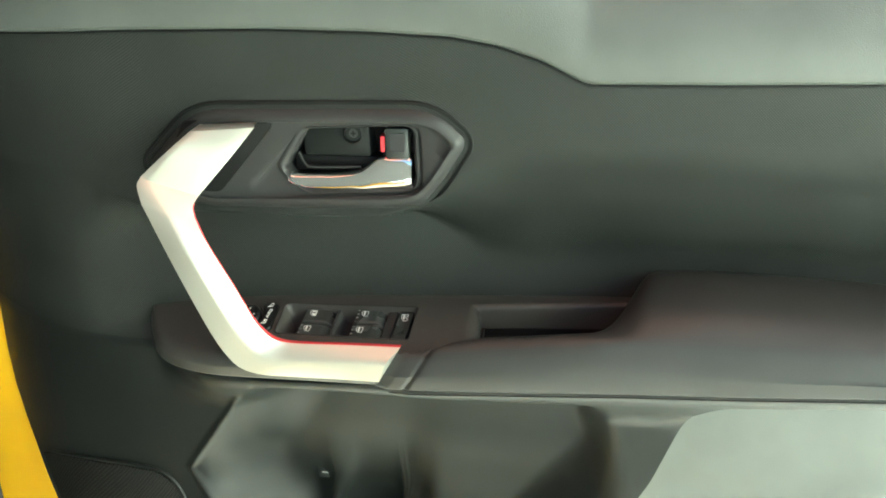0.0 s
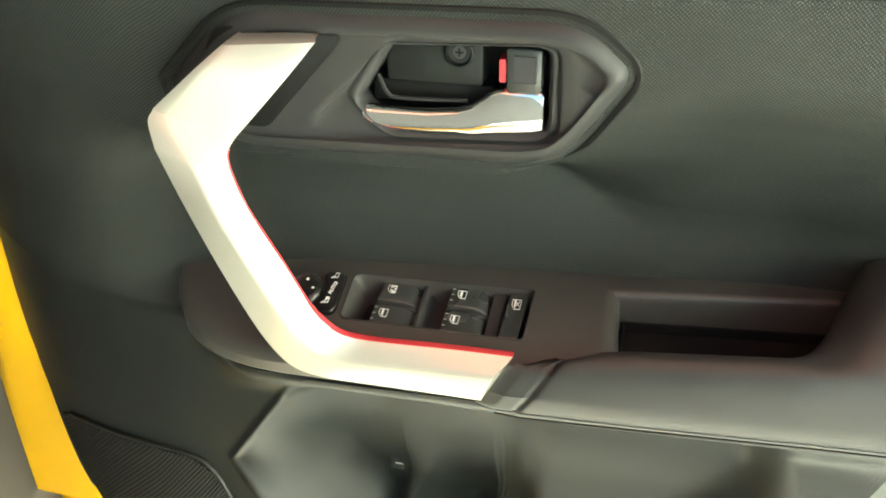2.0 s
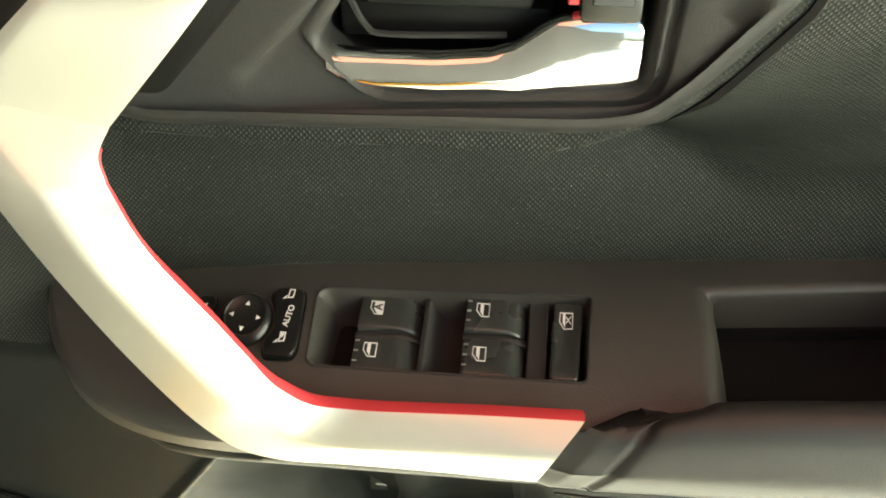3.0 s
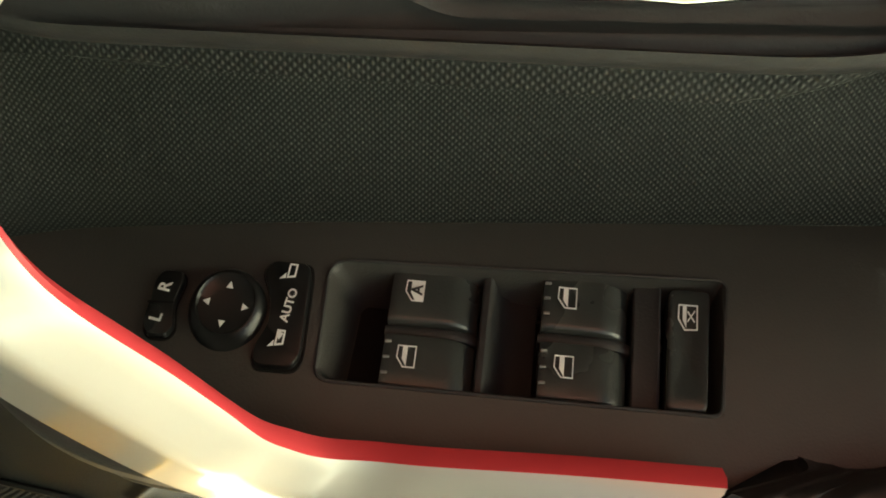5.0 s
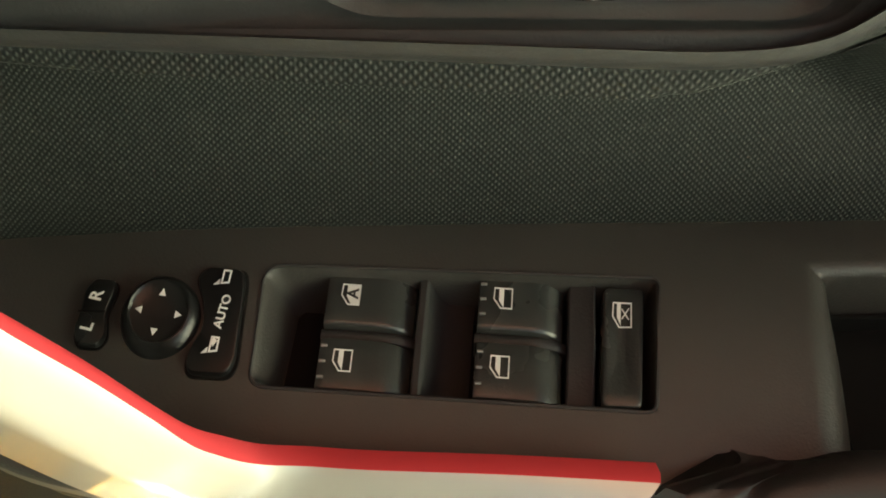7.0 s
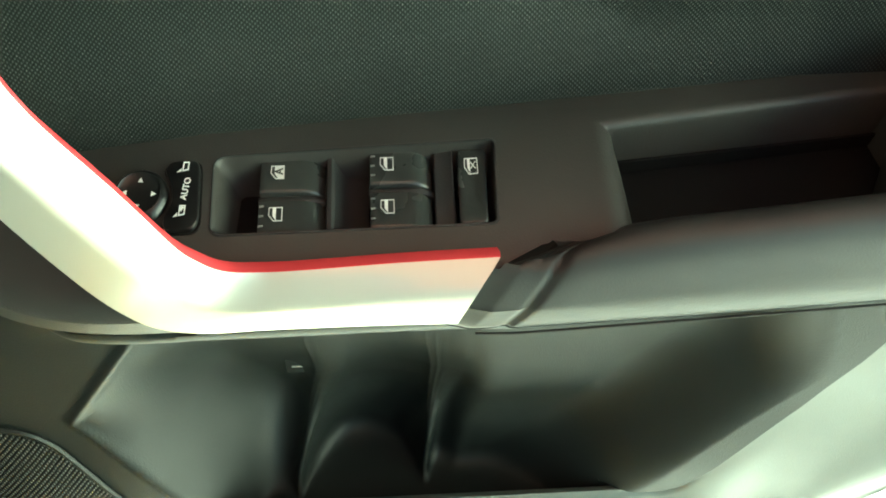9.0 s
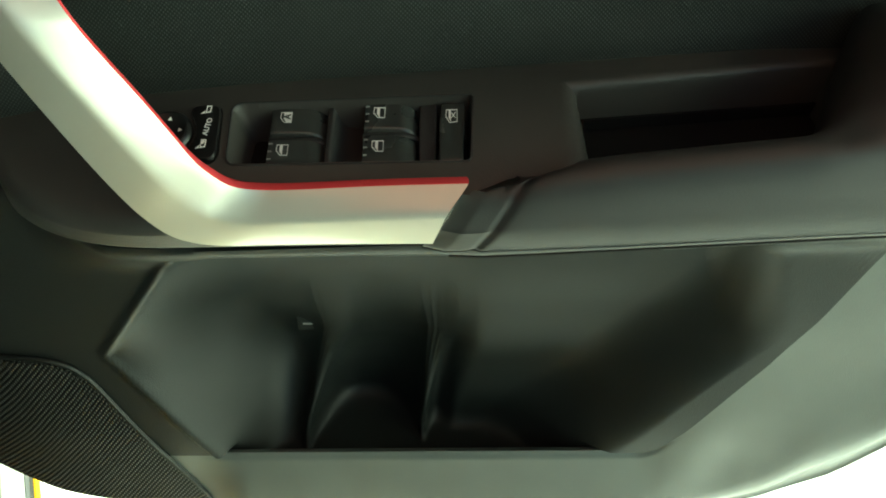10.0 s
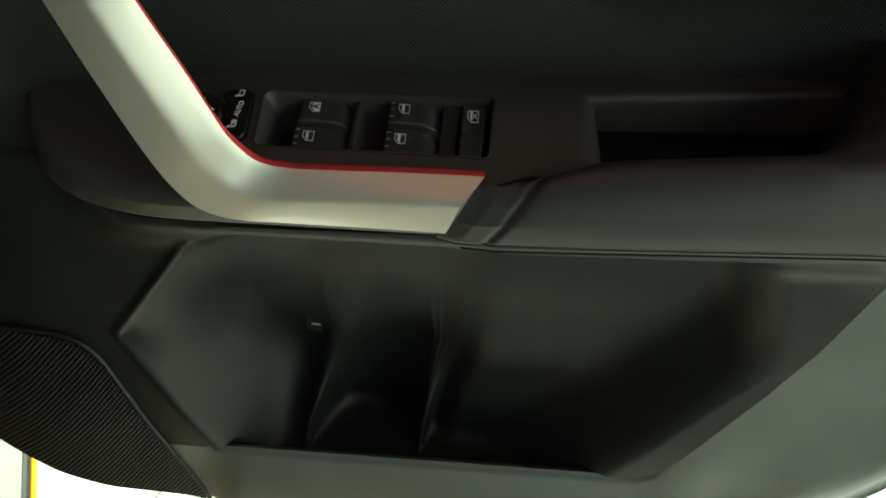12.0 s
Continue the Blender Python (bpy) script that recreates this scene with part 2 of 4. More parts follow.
def upper_y(x, z):
    """The upper half, standing out round the handle and hollow below it."""
    up = -0.062 - 0.17 * max(0.0, z - 0.86)
    low = plate_back(x) + (0.012 + 0.006 * smooth01((x + 0.1) / 0.25)) * smooth01((z - 0.705) / 0.075)
    near = smooth01((x + 0.065) / 0.16)
    left = smooth01((-0.275 - x) / 0.16)
    width = 0.006 + 0.090 * near + 0.05 * left
    centre = 0.8165 + 0.004 * min(1.0, max(0.0, x + 0.14) / 0.12) * (1 - near) + 0.006 * near - 0.02 * left
    w = smooth01((centre + width - z) / (2 * width)) * (1 - 0.8 * left)
    y = up + (low - up) * w
    # round nose along the fold
    y -= 0.0025 * math.exp(-((z - centre - width - 0.001) / 0.005) ** 2) * (1 - near) ** 3 * (1 - left)
    return y


def behind_surround(x, z):
    """The trim is cut away under the handle's surround."""
    return 0.05 * smooth01((inside(SUR, x, z) - 0.006) / 0.006)


def low_face(x, z):
    return -0.058 - 0.008 * smooth01((0.50 - z) / 0.12) - 0.012 * smooth01((x - 0.15) / 0.3)


def turn_away(x):
    """Towards the hinges the trim turns away."""
    return 0.095 * ((-0.34 - x) / 0.25) ** 2 if x < -0.34 else 0.0


def pocket_back(x, z):
    """The pocket's back wall: two bottle hollows that meet in narrow ridges, and a wider bay."""
    t = min(1.2, max(0.0, (0.60 - z) / 0.23))
    line = smooth_table([(0.0, -0.020), (0.4, -0.006), (0.6, -0.003), (0.8, -0.005), (0.9, -0.012), (1.02, -0.027), (1.2, -0.044)], t, 0.05)
    ridge = smooth_table([(0.30, 0.0), (0.6, 0.013), (0.87, 0.036), (1.02, 0.055), (1.2, 0.070)], t, 0.08)
    deep = line + ridge
    drop = min(0.05, max(-0.05, 0.40 - z))
    ra, rb = -0.157 - 0.32 * drop, -0.0615 - 0.17 * drop
    if x < ra:
        u = max(0.0, 1 - (ra - x) / 0.046)
        arc = (1 - u ** 2.0) ** 0.60
    elif x < rb:
        u = abs(2 * (x - ra) / (rb - ra) - 1)
        arc = (1 - u ** 2.2) ** 0.60
    else:
        u = max(0.0, 1 - (x - rb) / 0.040)
        arc = (1 - u ** 2.2) ** 0.60
        deep -= 0.036 * smooth01((x - rb) / 0.03) * smooth01(t / 1.0)
        ridge -= 0.036 * smooth01((x - rb) / 0.03) * smooth01(t / 1.0)
    return deep - max(0.0, ridge) * (1 - arc)


def trim_y(x, z, hollow=True):
    """The inner face of the door trim."""
    y = upper_y(x, z) + behind_surround(x, z)
    sz = lerp_table(SEAM, x)
    if z < sz + 0.03:
        stand = front_of_armrest(x) + 0.004
        fall = smooth01((sz - 0.004 - z) / 0.075) ** 0.8
        face0 = low_face(x, z)
        edge = smooth01((x + 0.35) / 0.10)
        face = min(stand, face0) * (1 - fall) + face0 * fall
        face = face0 * (1 - edge) + face * edge
        if hollow:
            pw, pd = pocket_depth(x, z)
            if pd > -0.012:
                soft = 0.0013 + 0.012 * max(0.0, min(0.5, (z - 0.375) / 0.23))
                inner = sum(pocket_back(x + k * soft, z) for k in (-2, -1, 0, 1, 2)) / 5
                inner = max(inner, face)
                face += (inner - face) * pw
                # a thin raised bead along the pocket's front rim
                if x < -0.2 and z < 0.60:
                    face -= 0.0035 * math.exp(-((pd + 0.004) / 0.0032) ** 2)
        high = 0.004 + 0.026 * smooth01((-0.29 - x) / 0.06)
        k = smooth01((sz + high - z) / high)
        y = y * (1 - k) + face * k
    return y + turn_away(x)


def spaced(stops):
    """Positions along a line from (start, end, step) stretches."""
    out = []
    for a, b, step in stops:
        n = max(1, round((b - a) / step))
        out += [a + (b - a) * k / n for k in range(n)]
    out.append(stops[-1][1])
    return out


def trim_sheet(xs, vs, z_low, z_high, lay=None):
    def at(i, j):
        x, v = xs[i], vs[j]
        z = z_low(x) + (z_high(x) - z_low(x)) * v
        pull = smooth01((-0.40 - x) / 0.19)
        x2 = x + (lerp_table(LEFT_EDGE, z) + 0.592) * pull
        return (x2, trim_y(x2, z), z)
    return grid_mesh(len(xs), len(vs), at, lay=lay)


door = empty("car_door", "open car door, black trim with a silver pull handle", "car door")
xs = spaced([(-0.592, -0.34, 0.008), (-0.34, -0.178, 0.0028), (-0.178, -0.150, 0.0009), (-0.150, -0.076, 0.0028), (-0.076, -0.054, 0.0009), (-0.054, 0.05, 0.0028), (0.05, 0.26, 0.0045), (0.26, 0.75, 0.012)])
SPLIT = [(-0.6, 0.66), (-0.35, 0.66), (0.0, 0.675), (0.75, 0.71)]
UP_V = spaced([(0, 0.3, 0.012), (0.3, 0.84, 0.008), (0.84, 1, 0.016)])


def make_upper():
    lays = []
    for x in xs:
        low, high = lerp_table(SPLIT, x), smooth_table(BELT, x) + 0.01
        zs = [low + (high - low) * v for v in UP_V]
        run = [0.0]
        for p, q in zip(zs, zs[1:]):
            run.append(run[-1] + math.hypot(q - p, upper_y(x, q) - upper_y(x, p)))
        lays.append(run)
    return trim_sheet(xs, UP_V, lambda x: lerp_table(SPLIT, x), lambda x: smooth_table(BELT, x) + 0.01, lambda i, j: lays[i][j])


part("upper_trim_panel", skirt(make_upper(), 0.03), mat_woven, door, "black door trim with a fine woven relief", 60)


def lower_at(i, j):
    """The lower trim above the pocket's lip; behind the lip the pocket goes on down."""
    x = xs[i]
    v = LOW_V[j]
    lip, split = lerp_table(LIP, x), lerp_table(SPLIT, x)
    z = lip + (split - lip) * v
    if v < 0:
        z = lip - 0.030 * smooth01(min(1.0, -v * 2)) if v > -1 else lip - 0.010
    pull = smooth01((-0.40 - x) / 0.19)
    x2 = x + (lerp_table(LEFT_EDGE, z) + 0.592) * pull
    y = trim_y(x2, z)
    if v <= -1:
        y = low_face(x2, lip) + turn_away(x2) + 0.004
    elif v < 0:
        front = low_face(x2, lip) + turn_away(x2) + 0.012
        wall = max(y, front)
        y = wall + (front - wall) * smooth01((-v - 0.25) / 0.75)
    return (x2, y, z)


LOW_V = [-1.001, -0.999, -0.85, -0.7, -0.6, -0.5, -0.42, -0.35, -0.28, -0.2, -0.14, -0.08, -0.04] + spaced([(0, 0.3, 0.008), (0.3, 1, 0.011)])
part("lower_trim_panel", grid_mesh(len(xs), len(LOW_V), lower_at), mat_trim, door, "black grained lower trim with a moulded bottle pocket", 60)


def lip_at(i, j):
    """The pocket's front wall, rolled over at its upper edge."""
    x = xs[i]
    low, lip = smooth_table(BOTTOM, x, 0.006), lerp_table(LIP, x)
    low = min(low, lip - 0.004)
    roll = smooth01((x + 0.265) / 0.03) * smooth01((0.15 - x) / 0.03)
    v = max(0.0, LIP_V[j])
    if v <= 1:
        z = low + (lip - low) * v
        swell = smooth01((x + 0.27) / 0.05)
        z += 0.032 * swell * (1 - v) ** (1 + 2 * smooth01((x - 0.15) / 0.1)) * smooth01((0.42 - x) / 0.2)
        flow = smooth01((x - 0.10) / 0.10)
        bulge = 0.017 * math.sin(min(1.0, (1 - v) * 1.25) * math.pi / 2) ** 1.2
        y = low_face(x, z) - (bulge * (1 - flow) + 0.017 * max(0.0, 1 - v * lerp_table([(0.13, 1.0), (0.3, 2.2), (0.75, 2.2)], x)) ** 2 * flow) * swell
        # the lower rim curls under
        y += 0.022 * smooth01((0.30 - v) / 0.30) ** 2
        y += 0.003 * roll * smooth01((v - 0.93) / 0.07)
    else:
        z = lip - (0.002 + 0.03 * (v - 1.1)) * roll
        y = low_face(x, lip) + (0.004 + 0.01 * (v - 1)) * roll + 0.003
    pull = smooth01((-0.40 - x) / 0.19)
    x2 = x + (lerp_table(LEFT_EDGE, z) + 0.592) * pull
    if LIP_V[j] < 0:
        y += 0.02
    return (x2, y + turn_away(x2), z)


LIP_V = [-0.1] + spaced([(0, 0.15, 0.02), (0.15, 0.9, 0.06), (0.9, 1, 0.02)]) + [1.1, 1.5, 2.0]
part("pocket_wall", grid_mesh(len(xs), len(LIP_V), lip_at), mat_trim_lit, door, "grained outer wall of the door pocket, light put into its grey", 60)


# upper belt pad, proud of the panel, with a chamfered lower edge
def belt_at(i, j):
    x = xs[i]
    zb = smooth_table(BELT, x, 0.006)
    prof = [(0.0, 0.012), (0.0, -0.002), (0.004, -0.009), (0.011, -0.0125), (0.03, -0.014), (0.06, -0.012), (0.085, 0.0), (0.098, 0.02), (0.10, 0.06)]
    dz, dy = prof[j]
    y0 = -0.062 - 0.17 * (zb - 0.86) + turn_away(x)
    return (x, y0 + dy, zb + dz)


part("belt_pad", grid_mesh(len(xs), 9, belt_at), mat_belt, door, "smooth charcoal pad along the window sill", 25)

# black cord drawn as the shadow line below the pad's lower edge
gap = [(x, -0.062 - 0.17 * (smooth_table(BELT, x, 0.006) - 0.86) + turn_away(x) - 0.0015, smooth_table(BELT, x, 0.006) - 0.0012) for x in xs]
part("belt_shadow_line", tube(gap, 0.0016, 6), mat_recess, door, "thin black cord for the shadow line under the sill pad")

# ---- handle surround and the inside door handle ----
def ring3(outline, y_of):
    return [(p.x, y_of(p), p.y) for p in outline]


sur_outline = rounded(SUR, [0.014, 0.030, 0.028, 0.014, 0.03, 0.03, 0.035], 8)
CUP = [(-0.159, 0.8715), (-0.132, 0.9145), (-0.0305, 0.9205), (-0.0250, 0.9165), (-0.0250, 0.8620), (-0.031, 0.8565), (-0.136, 0.8500)]
cup_outline = rounded(CUP, [0.006, 0.006, 0.005, 0.005, 0.008, 0.008, 0.012], 8)


def face_y(p):
    """The trim's height round the handle."""
    return -0.061 - 0.17 * max(0.0, p.y - 0.86) - 0.15 * max(0.0, 0.850 - p.y)


def blend_outline(a, b, t):
    return [p * (1 - t) + q * t for p, q in zip(a, b)]


FACE = [(-0.290, 0.868), (-0.233, 0.921), (-0.010, 0.9265), (0.015, 0.9055), (-0.014, 0.853), (-0.035, 0.8445), (-0.245, 0.8380)]
inner_outline = rounded(FACE, [0.012, 0.03, 0.03, 0.020, 0.03, 0.03, 0.03], 8)
sur_outline = inset(sur_outline, -0.0035)
rings = [ring3(inset(sur_outline, -0.001), lambda p: face_y(p) + 0.03)]
for d, dy in ((0.0, 0.010), (0.001, 0.0045), (0.003, 0.0012), (0.006, -0.0026), (0.009, -0.0055), (0.012, -0.0074), (0.015, -0.0082)):
    rings.append(ring3(inset(sur_outline, d), lambda p, dy=dy: face_y(p) + dy))
for t, dy in ((0.6, -0.0076), (1.0, -0.0052)):
    rings.append(ring3(blend_outline(inset(sur_outline, 0.015), inner_outline, t), lambda p, dy=dy: face_y(p) + dy))
HOLLOW = [(-0.196, 0.8500), (-0.128, 0.9245), (-0.0245, 0.9262), (-0.0165, 0.9200), (-0.0165, 0.8580), (-0.026, 0.8505), (-0.184, 0.8395)]
CHAMFER = [(-0.1665, 0.8765), (-0.1365, 0.9178), (-0.0270, 0.9232), (-0.0195, 0.9180), (-0.0195, 0.8600), (-0.028, 0.8530), (-0.140, 0.8455)]
hollow_edge = rounded(HOLLOW, [0.012, 0.02, 0.012, 0.012, 0.012, 0.012, 0.012], 8)
chamfer = rounded(CHAMFER, [0.006, 0.008, 0.006, 0.006, 0.008, 0.008, 0.012], 8)
rings += [ring3(blend_outline(inner_outline, hollow_edge, 0.5), lambda p: face_y(p) - 0.0046), ring3(blend_outline(inner_outline, hollow_edge, 0.92), lambda p: face_y(p) - 0.0042),
          ring3(hollow_edge, lambda p: face_y(p) - 0.0036), ring3(blend_outline(hollow_edge, chamfer, 0.12), lambda p: face_y(p) - 0.0024),
          ring3(blend_outline(hollow_edge, chamfer, 0.90), lambda p: face_y(p) + 0.0004), ring3(chamfer, lambda p: face_y(p) + 0.0004)]


def lip_y(p):
    """The cup's rim, standing out along its lower side."""
    return face_y(p) - 0.0010 - 0.0050 * smooth01((0.880 - p.y) / 0.03)


lip = inset(cup_outline, -0.0025)
rings += [ring3(blend_outline(chamfer, lip, 0.25), lambda p: face_y(p) - 0.0004), ring3(blend_outline(chamfer, lip, 0.8), lambda p: lip_y(p) + 0.0006), ring3(lip, lambda p: lip_y(p) + 0.0012),
          ring3(inset(cup_outline, -0.0010), lambda p: lip_y(p) + 0.0025), ring3(cup_outline, lambda p: lip_y(p) + 0.006)]
rings.append(ring3(inset(cup_outline, 0.001), lambda p: lip_y(p) + 0.020))
surround = part("handle_surround", loft(rings), mat_surround, door, "black satin hexagonal surround of the door handle", 70)
edge_in, edge_out = sur_outline, inset(sur_outline, -0.0045)
flush = [smooth01((p.y - 0.838) / 0.02) for p in sur_outline]


def groove_ring(d, dy):
    """A ring d of the way out from the surround's edge; it narrows to nothing where the trim falls away."""
    return [(p.x + (q.x - p.x) * d * f, face_y(p) + dy * f + 0.004 * (1 - f), p.y + (q.y - p.y) * d * f) for p, q, f in zip(edge_in, edge_out, flush)]


# raised black ring, the joint's shade put into colour
groove = loft([groove_ring(1.0, 0.003), groove_ring(0.9, -0.0020), groove_ring(0.7, -0.0028), groove_ring(0.0, -0.0022), groove_ring(-0.15, 0.006)])
part("surround_shade_ring", groove, mat_recess, surround, "thin black ring for the shadowed joint round the surround")
liner = loft([ring3(inset(cup_outline, 0.0005), lambda p: face_y(p) + 0.016), ring3(inset(cup_outline, 0.002), lambda p: -0.030), ring3(inset(cup_outline, 0.005), lambda p: -0.026)], cap_end=True)
part("recess", liner, mat_recess, surround, "deep matte black finger recess")

# fixed block behind the lever, with its screw boss
bm = bmesh.new()
box(bm, -0.140, -0.0715, -0.052, -0.027, 0.8835, 0.9200, 0.003)
part("backing_block", bm, mat_trim, surround)
bm = bmesh.new()
box(bm, -0.152, -0.064, -0.047, -0.027, 0.866, 0.8830, 0.003)
part("lever_arm", bm, mat_recess, surround)
pts = [(-0.147, -0.049, 0.886), (-0.140, -0.052, 0.8745), (-0.130, -0.053, 0.8715), (-0.082, -0.053, 0.8735)]
part("edge_trim", tube(catmull(pts, 4), 0.0015, 6), mat_surround, surround)


def disc(bm, c, r, depth, sides=24, axis="Y"):
    turn = Matrix.Rotation(radians(90), 4, "X") if axis == "Y" else Matrix.Identity(4)
    bmesh.ops.create_cone(bm, cap_ends=True, segments=sides, radius1=r, radius2=r, depth=depth, matrix=Matrix.Translation(c) @ turn)
    return bm


boss_rings = []
for r, y in ((0.0105, -0.051), (0.0105, -0.0535), (0.0090, -0.0545), (0.0078, -0.052), (0.0075, -0.047)):
    boss_rings.append([(-0.088 + r * math.cos(a * math.pi / 12), y, 0.9075 + r * math.sin(a * math.pi / 12)) for a in range(24)])
part("screw_boss", loft(boss_rings, cap_end=True), mat_recess, surround)
bm = disc(bmesh.new(), (-0.088, -0.0505, 0.9075), 0.0046, 0.004)
screw = part("screw", bm, mat_screw, surround, "small cross-head screw")
bm = bmesh.new()
box(bm, -0.0908, -0.0852, -0.0531, -0.0526, 0.9069, 0.9081)
box(bm, -0.0886, -0.0874, -0.0532, -0.0527, 0.9047, 0.9103)
part("cross_slot", bm, mat_recess, screw)

# the chrome lever: a bar that widens into a raised end
lever_sections = [(-0.1575, 0.8640, 0.0022), (-0.1555, 0.8620, 0.0052), (-0.148, 0.8590, 0.0078), (-0.135, 0.8582, 0.0086), (-0.110, 0.8592, 0.0088), (-0.088, 0.8612, 0.0092),
                  (-0.078, 0.8624, 0.0116), (-0.068, 0.8665, 0.0155), (-0.061, 0.8692, 0.0176), (-0.048, 0.8704, 0.0182), (-0.036, 0.8712, 0.0182), (-0.0305, 0.8715, 0.0176), (-0.0285, 0.8715, 0.0156)]
rings = []
for x, zc, h in lever_sections:
    t = (x + 0.1575) / 0.129
    y0 = -0.0555 - 0.003 * math.sin(t * math.pi)
    d = 0.0075 if x > -0.156 else 0.003
    ring = []
    for k in range(20):
        a = k * math.pi / 10
        c, s = math.cos(a), math.sin(a)
        e = math.copysign(abs(s) ** 0.8, s)
        ring.append((x, y0 - d * 1.15 * abs(c) * (1 if c > 0 else -0.6), zc + h * (e - 0.15 * (1 - e * e))))
    rings.append(ring)
part("door_lever", loft(rings, cap_start=True, cap_end=True, flip=True), mat_chrome, surround, "polished chrome inside door lever", 40)

# lock slider above the lever's end
bm = bmesh.new()
box(bm, -0.0540, -0.0300, -0.064, -0.030, 0.8860, 0.9170, 0.0025)
lock = part("lock_knob", bm, mat_switch, surround, "black lock slider showing its red mark")
bm = bmesh.new()
box(bm, -0.0495, -0.0335, -0.0646, -0.063, 0.8935, 0.9125, 0.0006, 1)
part("thumb_pad", bm, mat_knob, lock)
bm = bmesh.new()
box(bm, -0.0588, -0.0543, -0.0625, -0.050, 0.8925, 0.9085, 0.0006, 1)
part("red_mark", bm, mat_red, lock, "bright red unlocked mark")

# ---- silver pull handle: (outer edge, crease, inner edge) at stations along it ----
STATIONS = [  # outer edge, inner edge, place and rise of the crease between them
    ((-0.2350, -0.0700, 0.9190), (-0.1780, -0.0700, 0.9225), 0.5, 0.0),
    ((-0.2350, -0.0920, 0.9200), (-0.1765, -0.0870, 0.9235), 0.85, 0.001),
    ((-0.2375, -0.1000, 0.9185), (-0.1745, -0.0940, 0.9225), 0.88, 0.002),
    ((-0.2550, -0.1120, 0.9035), (-0.2000, -0.1000, 0.8930), 0.88, 0.0035),
    ((-0.2861, -0.1173, 0.8768), (-0.2345, -0.1060, 0.8550), 0.82, 0.004),
    ((-0.2886, -0.1235, 0.8695), (-0.2369, -0.1160, 0.8480), 0.58, 0.007),
    ((-0.2817, -0.1323, 0.8536), (-0.2340, -0.1215, 0.8387), 0.35, 0.0112),
    ((-0.2628, -0.1391, 0.8151), (-0.2184, -0.1328, 0.8143), 0.365, 0.0108),
    ((-0.2433, -0.1389, 0.7650), (-0.1996, -0.1285, 0.7711), 0.372, 0.0098),
    ((-0.2264, -0.1328, 0.7152), (-0.1847, -0.1245, 0.7350), 0.36, 0.0088),
    ((-0.2145, -0.1282, 0.6882), (-0.1758, -0.1197, 0.7180), 0.36, 0.0086),
    ((-0.2017, -0.1256, 0.6733), (-0.1659, -0.1160, 0.7068), 0.375, 0.0093),
    ((-0.1812, -0.1243, 0.6670), (-0.1512, -0.1132, 0.7021), 0.375, 0.0105),
    ((-0.1505, -0.1227, 0.6658), (-0.1297, -0.1127, 0.7019), 0.355, 0.0118),
    ((-0.1004, -0.1235, 0.6674), (-0.0822, -0.1108, 0.7029), 0.315, 0.013, 0.0025),
    ((-0.0557, -0.1253, 0.6690), (-0.0353, -0.1099, 0.7037), 0.28, 0.014, 0.006),
]


def mix(a, b, t):
    return Vector(a) * (1 - t) + Vector(b) * t


def inlay_front(z):
    """How far the silver face comes forward of the inner edge: less on the leg than on the foot."""
    return 0.0005 + 0.0028 * smooth01((0.75 - z) / 0.04)


def handle_ring(st):
    o, r, c = st
    w = r - o
    w.y = 0
    w.normalize()
    i = r + Vector((0, -inlay_front(r.z), 0)) + w * 0.001
    out = [o + Vector((0, 0.022, 0)) + w * 0.004, o + Vector((0, 0.007, 0)), o + w * 0.0012 + Vector((0, -0.0005, 0))]
    out += [mix(o, c, 0.08) + Vector((0, -0.0004, 0)), mix(o, c, 0.5) + Vector((0, -0.0004, 0))]
    # rounded shoulder between the outer face and the slope towards the inner edge
    a, b = mix(o, c, 0.86), mix(c, i, 0.34)
    out += [a * (1 - q) ** 2 + c * 2 * q * (1 - q) + b * q * q for q in (0.0, 0.2, 0.4, 0.6, 0.8, 1.0)]
    out += [mix(c, i, 0.7) + Vector((0, -0.0006, 0)), mix(c, i, 0.93) + Vector((0, -0.0004, 0)), i]
    out += [r + Vector((0, 0.004, 0)) - w * 0.005, r + Vector((0, 0.010, 0)) - w * 0.018]
    return out


def dense(stations, sharp, steps=4):
    """More stations between the given ones, smooth but for the sharp ones."""
    runs, run = [], [stations[0]]
    for k in range(1, len(stations)):
        run.append(stations[k])
        if k in sharp:
            runs.append(run)
            run = [stations[k]]
    runs.append(run)
    out = []
    for r in runs:
        if len(r) < 2:
            continue
        lines = [catmull([s[q] for s in r], steps) for q in range(2)]
        lines.append(catmull([mix(s[1], s[0], s[2]) - Vector((s[4] if len(s) > 4 else 0, s[3], 0)) for s in r], steps))
        seq = list(zip(*lines))
        out += seq if not out else seq[1:]
    return out


full = dense(STATIONS, {2, 4, 6}, 8)
handle = part("pull_handle", loft([handle_ring(s) for s in full], cap_start=True, cap_end=True), mat_silver, door, "angular satin silver pull handle", 28)
# black plate that paints in the shade of the recess round the handle
shade_plate = rounded([(-0.252, 0.9235), (-0.1665, 0.9245), (-0.1620, 0.9185), (-0.2270, 0.8460), (-0.250, 0.8460), (-0.287, 0.870)], [0.01, 0.004, 0.006, 0.006, 0.006, 0.01], 4)
part("handle_shade_plate", loft([ring3(shade_plate, lambda p: face_y(p) + 0.002), ring3(shade_plate, lambda p: face_y(p) - 0.0062), ring3(inset(shade_plate, 0.0015), lambda p: face_y(p) - 0.0068)], cap_end=True), mat_recess, surround, "black plate for the shaded recess round the silver handle", 40)
